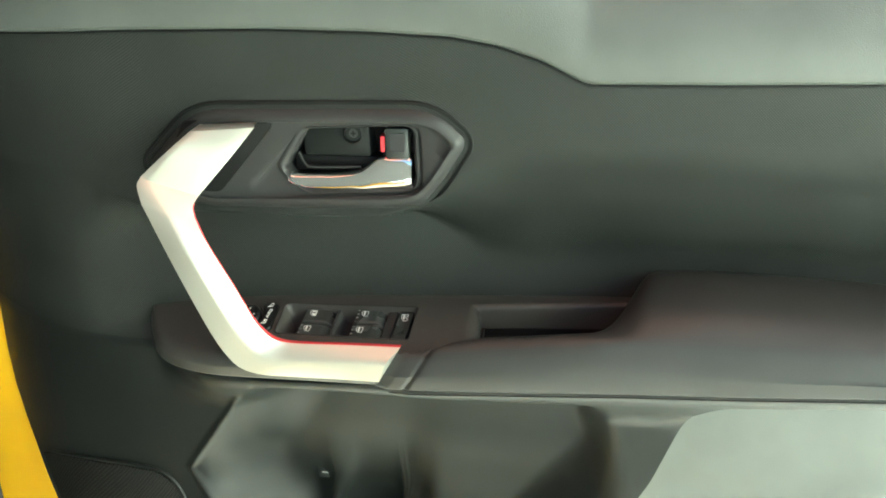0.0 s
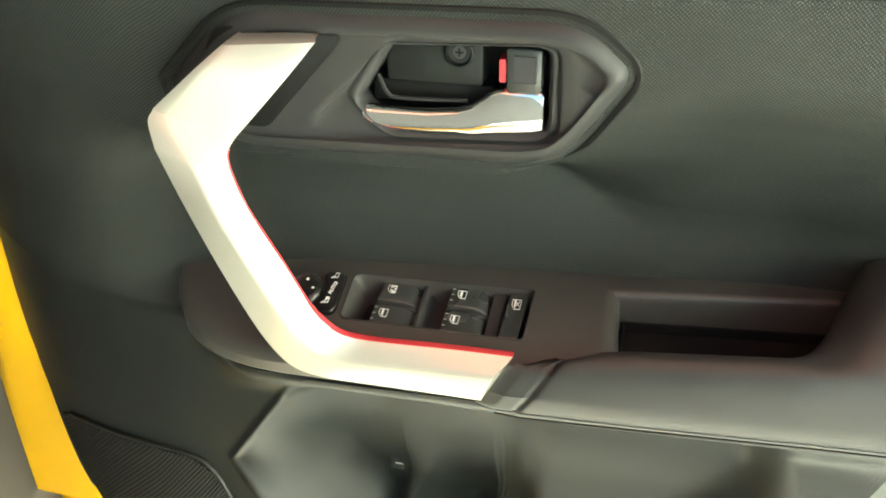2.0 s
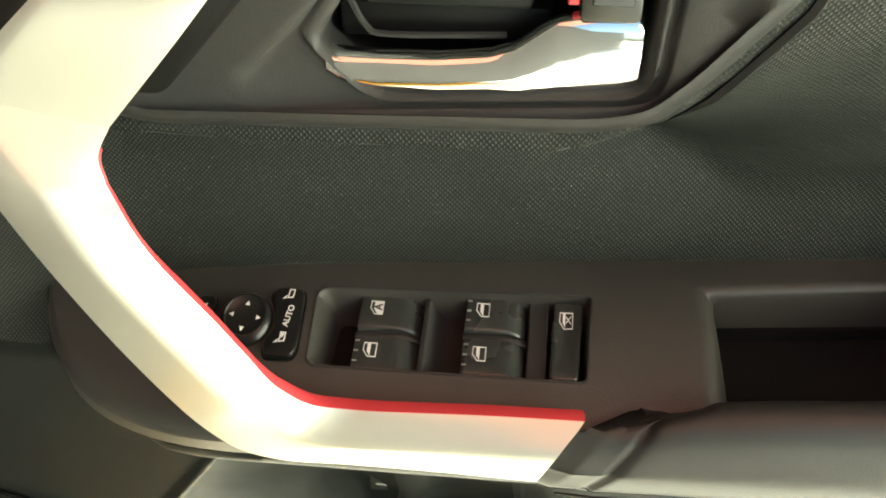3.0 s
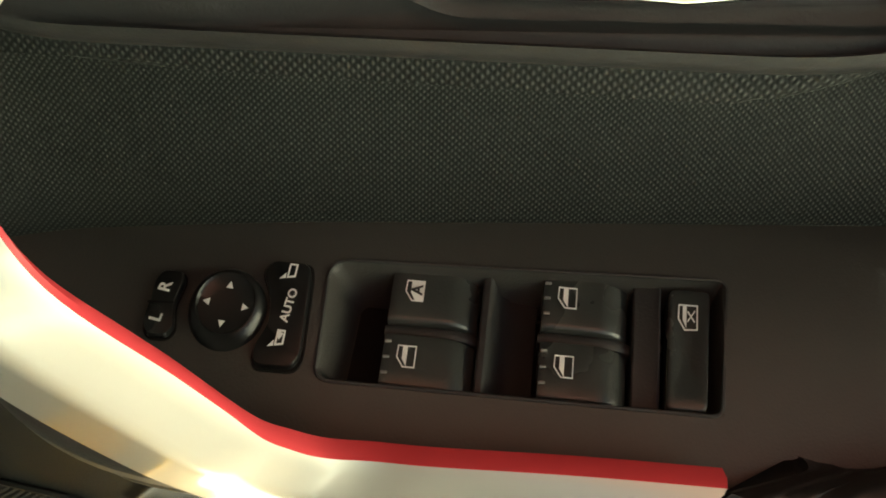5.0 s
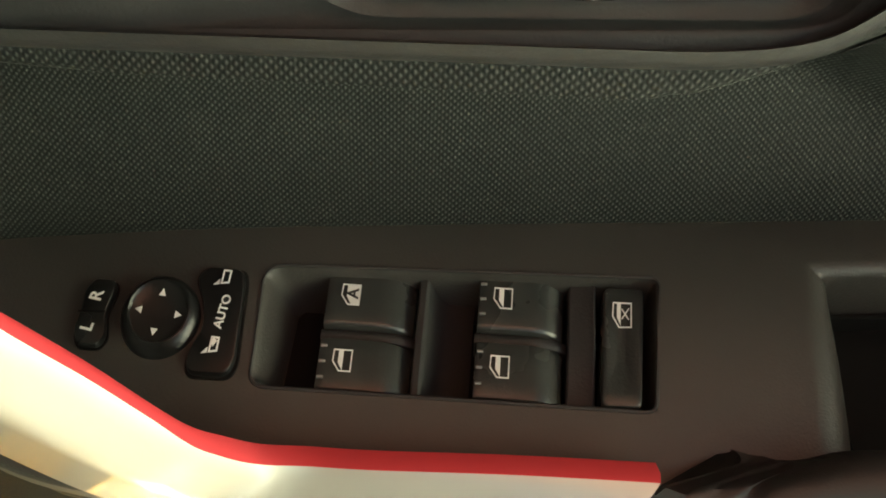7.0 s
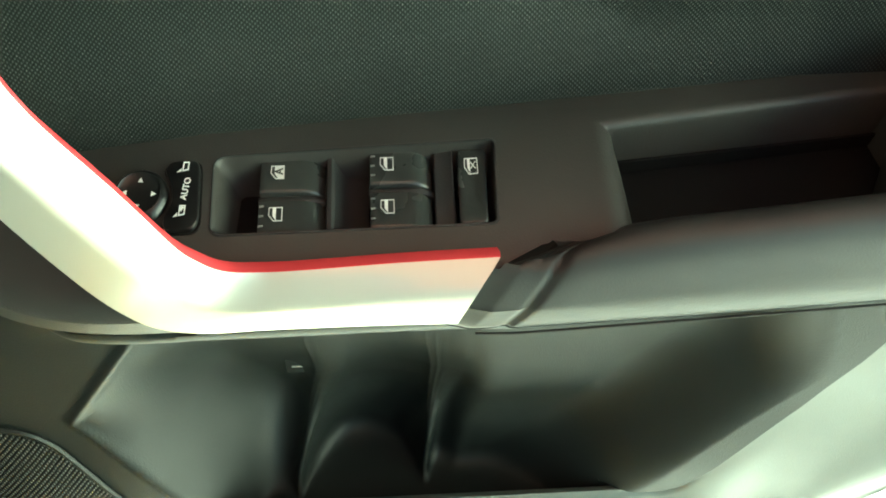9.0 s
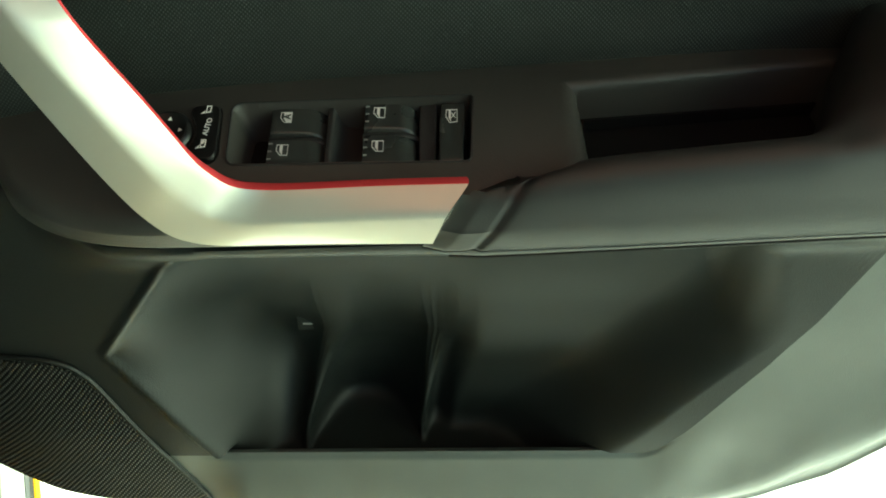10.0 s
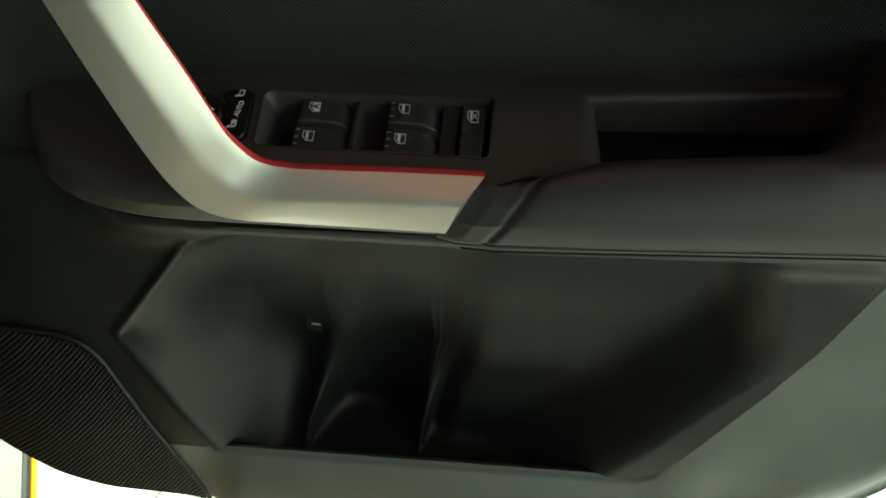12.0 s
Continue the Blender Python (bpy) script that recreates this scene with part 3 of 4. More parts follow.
# red inlay along the inner side of leg and foot
inlay = []
for o, r, c in full:
    if r.z > 0.850:
        continue
    w = r - o
    w.y = 0
    w.normalize()
    grow = 0.25 + 0.75 * smooth01((0.85 - r.z) / 0.06)
    f = r + Vector((0, -inlay_front(r.z), 0)) + w * 0.001
    q = r + Vector((0, 0.0045, 0)) - w * 0.001
    inlay.append([f + w * 0.0002, mix(f, q, 0.45 * grow) + w * 0.0012, mix(f, q, grow) + w * 0.0004, q - w * 0.008 - Vector((0, 0.002, 0)), f - w * 0.004])
part("red_inlay", loft(inlay, cap_start=True, cap_end=True), mat_red, handle, "glossy red accent strip", 40)

# ---- armrest: switch panel, pad ----
BEZ_BACK = [(-0.36, -0.0385), (-0.179, -0.0380), (-0.031, -0.0332), (0.2, -0.029)]
BEZ_FRONT = [(-0.36, -0.0830), (-0.178, -0.0835), (-0.033, -0.0830), (0.2, -0.083)]
WELL_FLOOR, CUP_FLOOR = 0.677, 0.656


def panel_z(x, y):
    """The top of the switch panel without its openings: nearly level at the back, falling to the front."""
    zb = smooth_table(PLATE_BACK, x, 0.03)
    d = max(0.0, -0.012 - y)
    return zb - 0.07 * d - 2.05 * d * d


def plate_y(x, v):
    f = front_of_armrest(x) + 0.012
    b, f1, f2 = 0.012 + max(plate_back(x), front_of_armrest(x) + 0.004), lerp_table(BEZ_BACK, x), lerp_table(BEZ_FRONT, x)
    f1, f2 = max(f1, f + 0.02), max(f2, f + 0.01)
    f1 = min(f1, b - 0.001)
    f2 = min(f2, f1 - 0.001)
    return lerp_table([(0, b), (0.25, f1), (0.75, f2), (1, f)], v)


def panel_sink(x, v):
    """How far the openings lie below the panel: the switch well and the pull cup."""
    y = plate_y(x, v)
    z = panel_z(x, y)
    sink = 0.0
    a = min((v - 0.25) / 0.02, (0.75 - v) / 0.02)
    if a > 0 and -0.18 < x < -0.032:
        round_x = 0.006 * max(0.0, 1 - a * 0.02 / 0.06) ** 2
        sink = (z - WELL_FLOOR) * smooth01(a) * smooth01((x + 0.1795 - round_x) / 0.012) * smooth01((-0.0325 - x) / 0.0016)
    # the pull cup: a broad roll at its front end, a tight one along its back
    roll = 0.0125 + 0.10 * max(0.0, -0.035 - y)
    back = -0.0205 + 0.118 * (x - 0.035)
    cup = min(fall_off(x - 0.0225, roll), fall_off(back - y, 0.006), max(0.0, (0.200 - x) * 4), z - CUP_FLOOR)
    return max(sink, cup)


def fall_off(d, r):
    """A rounded edge of radius r that turns into a steep wall."""
    if d <= 0:
        return 0.0
    if d < r * 0.97:
        return r - math.sqrt(r * r - d * d)
    return r * 0.757 + (d - r * 0.97) * 14


pxs = spaced([(-0.337, -0.30, 0.0025), (-0.30, -0.185, 0.006), (-0.185, -0.16, 0.0015), (-0.16, -0.04, 0.005), (-0.04, -0.028, 0.0008), (-0.028, 0.02, 0.006), (0.02, 0.048, 0.0010), (0.048, 0.17, 0.004), (0.17, 0.215, 0.002)])
pvs = spaced([(0, 0.06, 0.006), (0.06, 0.235, 0.0035), (0.235, 0.28, 0.004), (0.28, 0.72, 0.011), (0.72, 0.765, 0.004), (0.765, 1, 0.02)])
panel = grid_mesh(len(pxs), len(pvs), lambda i, j: (pxs[i], plate_y(pxs[i], pvs[j]), panel_z(pxs[i], plate_y(pxs[i], pvs[j])) - panel_sink(pxs[i], pvs[j])), flip=True)
switch_panel = part("switch_panel", panel, mat_panel, door, "matte black armrest panel holding the window switches", 40)


# shade in the pull cup: black sheets over its floor and lower walls
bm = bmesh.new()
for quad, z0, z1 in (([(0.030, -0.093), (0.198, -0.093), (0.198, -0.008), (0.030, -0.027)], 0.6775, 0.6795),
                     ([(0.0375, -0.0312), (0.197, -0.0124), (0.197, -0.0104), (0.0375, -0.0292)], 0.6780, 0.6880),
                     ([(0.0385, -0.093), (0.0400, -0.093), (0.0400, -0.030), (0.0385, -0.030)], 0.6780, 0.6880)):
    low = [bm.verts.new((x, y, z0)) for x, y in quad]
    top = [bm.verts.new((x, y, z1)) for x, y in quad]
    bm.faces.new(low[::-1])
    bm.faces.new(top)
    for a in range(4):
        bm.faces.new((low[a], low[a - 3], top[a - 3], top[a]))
part("cup_shade", bm, mat_recess, door, "black sheets for the shade deep in the pull cup")


# the pod's front below the panel
pod_xs = spaced([(-0.3379, -0.33, 0.0008), (-0.33, -0.28, 0.003), (-0.28, 0.02, 0.01)])


def pod_at(i, j):
    x = pod_xs[i]
    f = front_of_armrest(x)
    zt = panel_z(x, f + 0.012)
    zs = smooth_table(SEAM, x, 0.01)
    prof = [(0.012, zt), (0.006, zt - 0.0025), (0.002, zt - 0.007), (0.0, zt - 0.013), (0.0005, (zt + zs) / 2), (0.002, zs + 0.004), (0.004, zs + 0.001), (0.008, zs - 0.0005), (0.05, zs - 0.001)]
    dy, z = prof[j]
    return (x, f + dy, z)


part("armrest_front", grid_mesh(len(pod_xs), 9, pod_at, flip=True), mat_panel, door, "rounded black front of the armrest", 50)

# leatherette pad: a rail beside the cup that swells into the full armrest
pad_xs = spaced([(-0.0435, -0.03, 0.0015), (-0.03, 0.02, 0.002), (0.02, 0.14, 0.008), (0.14, 0.26, 0.005), (0.26, 0.75, 0.02)])


def pad_section(x):
    s = smooth01((x - 0.150) / 0.065)
    zs = smooth_table(SEAM, x, 0.01)
    crest = 0.711 + 0.125 * max(-0.02, min(0.16, x)) - 0.006 * smooth01((0.005 - x) / 0.04)
    crest_y = -0.108
    back_y, back_z = -0.092, 0.648
    full_z = lerp_table([(0.15, 0.735), (0.2, 0.757), (0.26, 0.763), (0.35, 0.762), (0.44, 0.758), (0.75, 0.745)], x)
    mid_z = crest + 0.012 * s
    pts = [(back_y + (0.004 - back_y) * s, back_z + (full_z - 0.008 - back_z) * s),
           (-0.0935 + (-0.018 + 0.0935) * s, crest - 0.030 + (full_z - 0.001 - crest + 0.030) * s),
           (-0.096 + (-0.045 + 0.096) * s, crest - 0.010 + (full_z + 0.001 - crest + 0.010) * s),
           (-0.101 + (-0.075 + 0.101) * s, crest - 0.002 + (full_z - 0.003 - crest + 0.002) * s),
           (crest_y + (-0.098 + 0.108) * s, crest + (full_z - 0.012 - crest) * s),
           (-0.1155 + 0.002 * s, crest - 0.0035 + 0.006 * s), (-0.1210 + 0.0015 * s, crest - 0.012 + 0.003 * s), (-0.1245, crest - 0.027), (-0.1250, zs + 0.018), (-0.1230, zs + 0.005), (-0.1210, zs + 0.0012), (-0.116, zs + 0.0005), (-0.06, zs)]
    return catmull([(x, y, z) for y, z in pts], 3)


rings = []
for x in pad_xs:
    ring = pad_section(x)
    # the front end is cut off slantwise and wraps round
    cut = [Vector((p.x + (0.6 * (p.z - 0.69) * min(1.0, max(0.0, (0.05 - x) / 0.05))), p.y + 0.003 * max(0.0, (-0.030 - x) / 0.012), p.z)) for p in ring]
    # stitched-over fold near the front end
    fold = 0.0022 * math.exp(-((x + 0.0125) / 0.0022) ** 2) + 0.0012 * smooth01((-0.012 - x) / 0.003)
    if x < 0.0:
        cut = [Vector((p.x, p.y, min(p.z, 0.6945 + 0.38 * max(0.0, p.x + 0.035)) if p.y > -0.113 else p.z)) for p in cut]
    # towards the back the end gives way to the panel
    cut = [Vector((p.x + 0.034 * smooth01((p.y + 0.116) / 0.02) * smooth01((0.03 - x) / 0.06), p.y, p.z)) for p in cut]
    rings.append([Vector((p.x, p.y + (fold if p.y < -0.100 else 0), p.z - (fold if p.z > 0.70 and p.y < -0.09 else 0))) for p in cut])
pad = part("armrest_pad", loft(rings, closed_ring=False, cap_start=True), mat_pad, door, "black leatherette padded armrest", 50)

welt = [(x, -0.1228, smooth_table(SEAM, x, 0.01) - 0.0010) for x in spaced([(-0.046, 0.75, 0.02)])]
part("seam_welt", tube(welt, 0.0008, 6), mat_recess, door, "black seam under the armrest pad")
mark_y = trim_y(-0.168, 0.447)
clip = box(bmesh.new(), -0.176, -0.160, mark_y - 0.0010, mark_y + 0.004, 0.438, 0.456, 0.0008, 1)
clip_mark = part("clip_mark", clip, mat_trim, door, "small square moulded mark in the pocket")
bm = box(bmesh.new(), -0.171, -0.162, mark_y - 0.0016, mark_y, 0.4455, 0.4475, 0.0004, 1)
part("tick", bm, mat_mark, clip_mark)

# ---- window switches ----
def switch_top(x, y):
    """The level of the switches' tops."""
    return 0.6995 + 0.03 * (x + 0.147) + 0.20 * (y + 0.045)


def rocker_lift(t):
    """The rocker's barrel shape: nearly level, then turning down at its far end."""
    return 0.0010 - 0.0016 * t * t - 0.0052 * max(0.0, (t - 0.62) / 0.38) ** 2.2


def rocker(x0, x1, y0, y1):
    """A window switch: a barrel-shaped key with softened edges."""
    n, k = 22, 9
    bm = bmesh.new()
    rows = []
    for i in range(n):
        t = i / (n - 1)
        x = x0 + (x1 - x0) * t
        lift = rocker_lift(t) - (0.0005 if i == 0 else 0)
        row = []
        for j in range(k):
            q = (0, 0.025, 0.08, 0.3, 0.5, 0.7, 0.92, 0.975, 1)[j]
            y = y0 + (y1 - y0) * q
            edge = (-0.0012, -0.0003, 0, 0, 0, 0, 0, -0.0003, -0.0012)[j]
            row.append(bm.verts.new((x, y, switch_top(x, y) + lift + edge)))
        rows.append(row)
    for i in range(n - 1):
        for j in range(k - 1):
            bm.faces.new((rows[i][j], rows[i + 1][j], rows[i + 1][j + 1], rows[i][j + 1]))
    out = bmesh.ops.extrude_edge_only(bm, edges=[e for e in bm.edges if len(e.link_faces) == 1])
    for v in (g for g in out["geom"] if isinstance(g, bmesh.types.BMVert)):
        v.co.z -= 0.011
    bmesh.ops.recalc_face_normals(bm, faces=bm.faces)
    return bm


def stroke(bm, pts, width, z_of, closed=True, lift=0.0004):
    """A flat printed line of a given width through points on a top, mitred at its corners."""
    ps = [Vector(p) for p in pts]
    n = len(ps)
    sides = []
    for k in range(n):
        a = ps[k - 1] if closed or k else ps[k] * 2 - ps[k + 1]
        b = ps[(k + 1) % n] if closed or k < n - 1 else ps[k] * 2 - ps[k - 1]
        d, e = (ps[k] - a).normalized(), (b - ps[k]).normalized()
        m = Vector((-(d.y + e.y), d.x + e.x)).normalized()
        m *= width / 2 / max(0.5, m.dot(Vector((-d.y, d.x))))
        sides.append([bm.verts.new((q.x, q.y, z_of(q.x, q.y) + lift)) for q in (ps[k] - m, ps[k] + m)])
    for k in range(n if closed else n - 1):
        p, q = sides[k], sides[(k + 1) % n]
        bm.faces.new((p[0], q[0], q[1], p[1]))
    return bm


def fill(bm, pts, z_of, lift=0.0004):
    bm.faces.new([bm.verts.new((p[0], p[1], z_of(p[0], p[1]) + lift)) for p in pts])
    return bm


def thicken(bm, dz=0.0003):
    """Gives a print its small thickness."""
    bmesh.ops.recalc_face_normals(bm, faces=bm.faces)
    out = bmesh.ops.extrude_face_region(bm, geom=list(bm.faces))
    for v in (g for g in out["geom"] if isinstance(g, bmesh.types.BMVert)):
        v.co.z += dz
    bmesh.ops.recalc_face_normals(bm, faces=bm.faces)
    return bm


def letters(text, size, x, y, z_of, turn, squash=1.0, lift=0.0004):
    """Printed letters as a thin mesh; turn: degrees about the upright."""
    cu = bpy.data.curves.new("letters", "FONT")
    cu.body, cu.size, cu.align_x, cu.align_y, cu.extrude, cu.offset = text, size, "CENTER", "CENTER", 0.0001, size * 0.02
    ob = bpy.data.objects.new("letters", cu)
    me = bpy.data.meshes.new_from_object(ob)
    bpy.data.objects.remove(ob)
    bm = bmesh.new()
    bm.from_mesh(me)
    c, s = math.cos(radians(turn)), math.sin(radians(turn))
    for v in bm.verts:
        u, w = v.co.x * squash, v.co.y
        px, py = x + u * c - w * s, y + u * s + w * c
        v.co = (px, py, z_of(px, py) + lift + v.co.z)
    return bm


SWITCHES = [("window_switch", -0.1553, -0.1215, -0.0565, -0.0352, True), ("window_switch", -0.1553, -0.1213, -0.0820, -0.0617, False),
            ("window_switch", -0.0977, -0.0655, -0.0548, -0.0330, False), ("window_switch", -0.0977, -0.0655, -0.0815, -0.0598, False)]
for name, x0, x1, y0, y1, auto in SWITCHES:
    sw = tagged(part(name, rocker(x0, x1, y0, y1), mat_switch, door, "black driver's window switch marked A" if auto else "black rocker switch with a window symbol", 40), group="window switches")
    ym = (y0 + y1) / 2

    def top(x, y, x0=x0, x1=x1, ym=ym):
        t = (x - x0) / (x1 - x0)
        lift = rocker_lift(min(1.0, max(0.0, t)))
        return switch_top(x, y) + lift + 0.0002

    # a little car window: slanted front, upright rear
    cx, cy = x0 + 0.0090, ym + 0.0009
    bm = bmesh.new()
    shape = [(cx - 0.0032, cy + 0.0040), (cx - 0.0034, cy - 0.0004), (cx - 0.0008, cy - 0.0040), (cx + 0.0034, cy - 0.0040), (cx + 0.0034, cy + 0.0040)]
    stroke(bm, shape, 0.00042, top)
    part("symbol", thicken(bm), mat_white, sw, "white printed window outline", 0)
    bm = bmesh.new()
    if auto:
        fill(bm, [(cx - 0.0015, cy + 0.0038), (cx - 0.0015, cy - 0.0006), (cx + 0.0004, cy - 0.0038), (cx + 0.0032, cy - 0.0038), (cx + 0.0032, cy + 0.0038)], top, 0.0002)
        part("print", letters("A", 0.0060, cx + 0.0010, cy + 0.0003, top, 90, lift=0.0008), mat_switch, sw, "black letter A", 0)
    else:
        fill(bm, [(cx - 0.0015, cy + 0.0038), (cx - 0.0015, cy - 0.0008), (cx + 0.0003, cy - 0.0036), (cx + 0.0003, cy + 0.0038)], top, 0.0002)
    part("symbol_fill", thicken(bm), mat_white, sw, "", 0)
    if not auto:
        # raised ribs; their pale grey paints in the glints on them
        for k in range(3):
            bm = bmesh.new()
            yy = ym + 0.0066 - k * 0.0060
            box(bm, x0 + 0.0004, x0 + 0.0028, yy - 0.0005, yy + 0.0005, top(x0 + 0.002, yy) - 0.001, top(x0 + 0.002, yy) + 0.0004, 0.0002, 1)
            part("grip_rib", bm, mat_mark, sw)

# bars between and beside the switches
for x0, x1, ym in ((-0.1560, -0.1195, -0.0591), (-0.0985, -0.0640, -0.0573)):
    rows = []
    for t in range(13):
        x = x0 + (x1 - x0) * t / 12
        z = switch_top(x, ym) - 0.0016 - 0.0040 * max(0.0, (t / 12 - 0.62) / 0.38) ** 2.2
        rows.append([(x, ym - 0.0024, z - 0.010), (x, ym - 0.0021, z - 0.0008), (x, ym - 0.0012, z), (x, ym + 0.0006, z + 0.0003), (x, ym + 0.0019, z - 0.0002), (x, ym + 0.0024, z - 0.010)])
    part("divider", loft(rows, closed_ring=True, cap_start=True, cap_end=True), mat_surround, switch_panel)
# upright walls beside the rockers: a narrow one with a long slope behind it, and a broad flat one
BARS = [[(-0.1207, -0.020), (-0.1206, -0.0052), (-0.1200, -0.0044), (-0.1178, -0.0042), (-0.1168, -0.0050), (-0.1156, -0.0085), (-0.1130, -0.0150), (-0.1090, -0.0190), (-0.0990, -0.021)],
        [(-0.0640, -0.020), (-0.0639, -0.0066), (-0.0632, -0.0060), (-0.0560, -0.0058), (-0.0545, -0.0052), (-0.0539, -0.0054), (-0.0535, -0.0066), (-0.0532, -0.020)]]
for profile in BARS:
    ys = [-0.0340 - 0.0488 * k / 9 for k in range(10)]
    rows = [[(x, y, min(panel_z(x, y), switch_top(x, y) + 0.0045) + dz) for x, dz in profile] for y in ys]
    bm = loft(rows, cap_start=True, cap_end=True, flip=True)
    bmesh.ops.recalc_face_normals(bm, faces=bm.faces)
    part("cross_bar", bm, mat_surround, switch_panel)

rim_line = []
for p in rounded([(-0.1795, -0.0380), (-0.0308, -0.0332), (-0.0325, -0.0832), (-0.1785, -0.0838)], [0.008, 0.004, 0.004, 0.006], 6):
    rim_line.append((p.x, p.y, panel_z(p.x, p.y) + 0.0001))
rim_line.append(rim_line[0])
part("well_rim", tube(rim_line, 0.0008, 6), mat_surround, switch_panel, "thin rim round the switch well")

# black plate puts the deep well's shade into colour
bm = bmesh.new()
box(bm, -0.1775, -0.0345, -0.0820, -0.0395, WELL_FLOOR - 0.002, WELL_FLOOR + 0.0015)
part("well_shade_plate", bm, mat_recess, switch_panel, "black plate for the shade deep in the switch well")

# lock-out switch
def lock_top(x, y):
    scoop = math.exp(-((y + 0.060) / 0.014) ** 2)
    return switch_top(x, y) + 0.0012 - 0.0022 * scoop * math.exp(-((x + 0.0445) / 0.006) ** 2)


out = rounded([(-0.0520, -0.0815), (-0.0372, -0.0815), (-0.0355, -0.0355), (-0.0512, -0.0355)], 0.0028, 6)
cx, cy = -0.0442, -0.058
ringsl = []
for dz, f in ((-0.014, 1.0), (-0.0012, 1.0), (-0.0003, 0.95), (0.0, 0.88), (0.0, 0.7), (0.0, 0.45), (0.0, 0.2)):
    ringsl.append([(cx + (p.x - cx) * f, cy + (p.y - cy) * (1 - (1 - f) * (0.4 if f > 0.8 else 0.9)), 0) for p in out])
    ringsl[-1] = [(x, y, lock_top(x, y) + dz) for x, y, _ in ringsl[-1]]
lock_sw = part("lockout_switch", loft(ringsl, cap_end=True), mat_switch, door, "black window lock-out button", 40)
bm = bmesh.new()
sx, sy = -0.0442, -0.0465
stroke(bm, [(sx - 0.0034, sy - 0.0008), (sx - 0.0010, sy - 0.0046), (sx + 0.0034, sy - 0.0046), (sx + 0.0034, sy + 0.0044), (sx - 0.0032, sy + 0.0044)], 0.00042, lock_top)
part("symbol", thicken(bm), mat_white, lock_sw, "white printed window outline", 0)
for d, up in ((1, 0.0005), (-1, 0.0009)):
    bm = bmesh.new()
    stroke(bm, [(sx + 0.0012 - 0.0013 * d, sy + 0.0022), (sx + 0.0012 + 0.0013 * d, sy - 0.0018)], 0.00038, lock_top, False, up)
    part("cross_stroke", thicken(bm), mat_white, lock_sw, "", 0)
bm = bmesh.new()
fill(bm, [(sx - 0.0018, sy + 0.0042), (sx - 0.0018, sy - 0.0008), (sx - 0.0004, sy - 0.0038), (sx - 0.0004, sy + 0.0042)], lock_top, 0.0002)
part("symbol_fill", thicken(bm), mat_white, lock_sw, "", 0)

# ---- mirror controls ----
def pad_top(x, y, rise=0.002):
    return panel_z(x, y) + rise


knob_c = (-0.2150, -0.0618)
rings = []
for r, z in ((0.0150, -0.003), (0.0150, 0.0005), (0.0142, 0.0028), (0.0122, 0.0052), (0.0112, 0.0056), (0.0104, 0.0046), (0.005, 0.0040)):
    rings.append([(knob_c[0] + r * math.cos(a * math.pi / 20), knob_c[1] + r * math.sin(a * math.pi / 20), panel_z(knob_c[0], knob_c[1]) + z + 0.36 * r * math.sin(a * math.pi / 20)) for a in range(40)])
knob = part("mirror_knob", loft(rings, cap_end=True), mat_key, door, "round black mirror adjuster with four arrows", 40)


def knob_top(x, y):
    return panel_z(knob_c[0], knob_c[1]) + 0.0042 + 0.36 * (y - knob_c[1])


for ang in (90, 180, 270, 0):
    a = radians(ang - 4)
    c, s = math.cos(a), math.sin(a)
    bm = bmesh.new()
    p = Vector((knob_c[0] + 0.0072 * c, knob_c[1] + 0.0072 * s * 0.95))
    fill(bm, [(p.x + 0.0016 * c, p.y + 0.0016 * s), (p.x - 0.0009 * c - 0.0013 * s, p.y - 0.0009 * s + 0.0013 * c), (p.x - 0.0009 * c + 0.0013 * s, p.y - 0.0009 * s - 0.0013 * c)], knob_top, 0.0005)
    part("arrow", thicken(bm), mat_white, knob, "small white arrow", 0)


def button(name, outline, radius, rise, label):
    """A key that stands a little out of the panel inside a narrow gap."""
    o = rounded(outline, radius, 4)
    cx = sum(p.x for p in o) / len(o)
    cy = sum(p.y for p in o) / len(o)
    rings = []
    for s, dz in ((1.0, -0.004), (1.0, rise - 0.0012), (0.95, rise - 0.0002), (0.9, rise)):
        rings.append([(cx + (p.x - cx) * s, cy + (p.y - cy) * (1 - (1 - s) * 0.5), panel_z(p.x, p.y) + dz) for p in o])
    key = part(name, loft(rings, cap_end=True), mat_key, door, label, 40)
    gap = [[(cx + (p.x - cx) * s, cy + (p.y - cy) * (1 + (s - 1) * 0.5), panel_z(p.x, p.y) + dz) for p in o] for s, dz in ((1.13, -0.002), (1.11, 0.0004), (0.98, 0.0004))]
    part("gap", loft(gap), mat_recess, key)
    return key


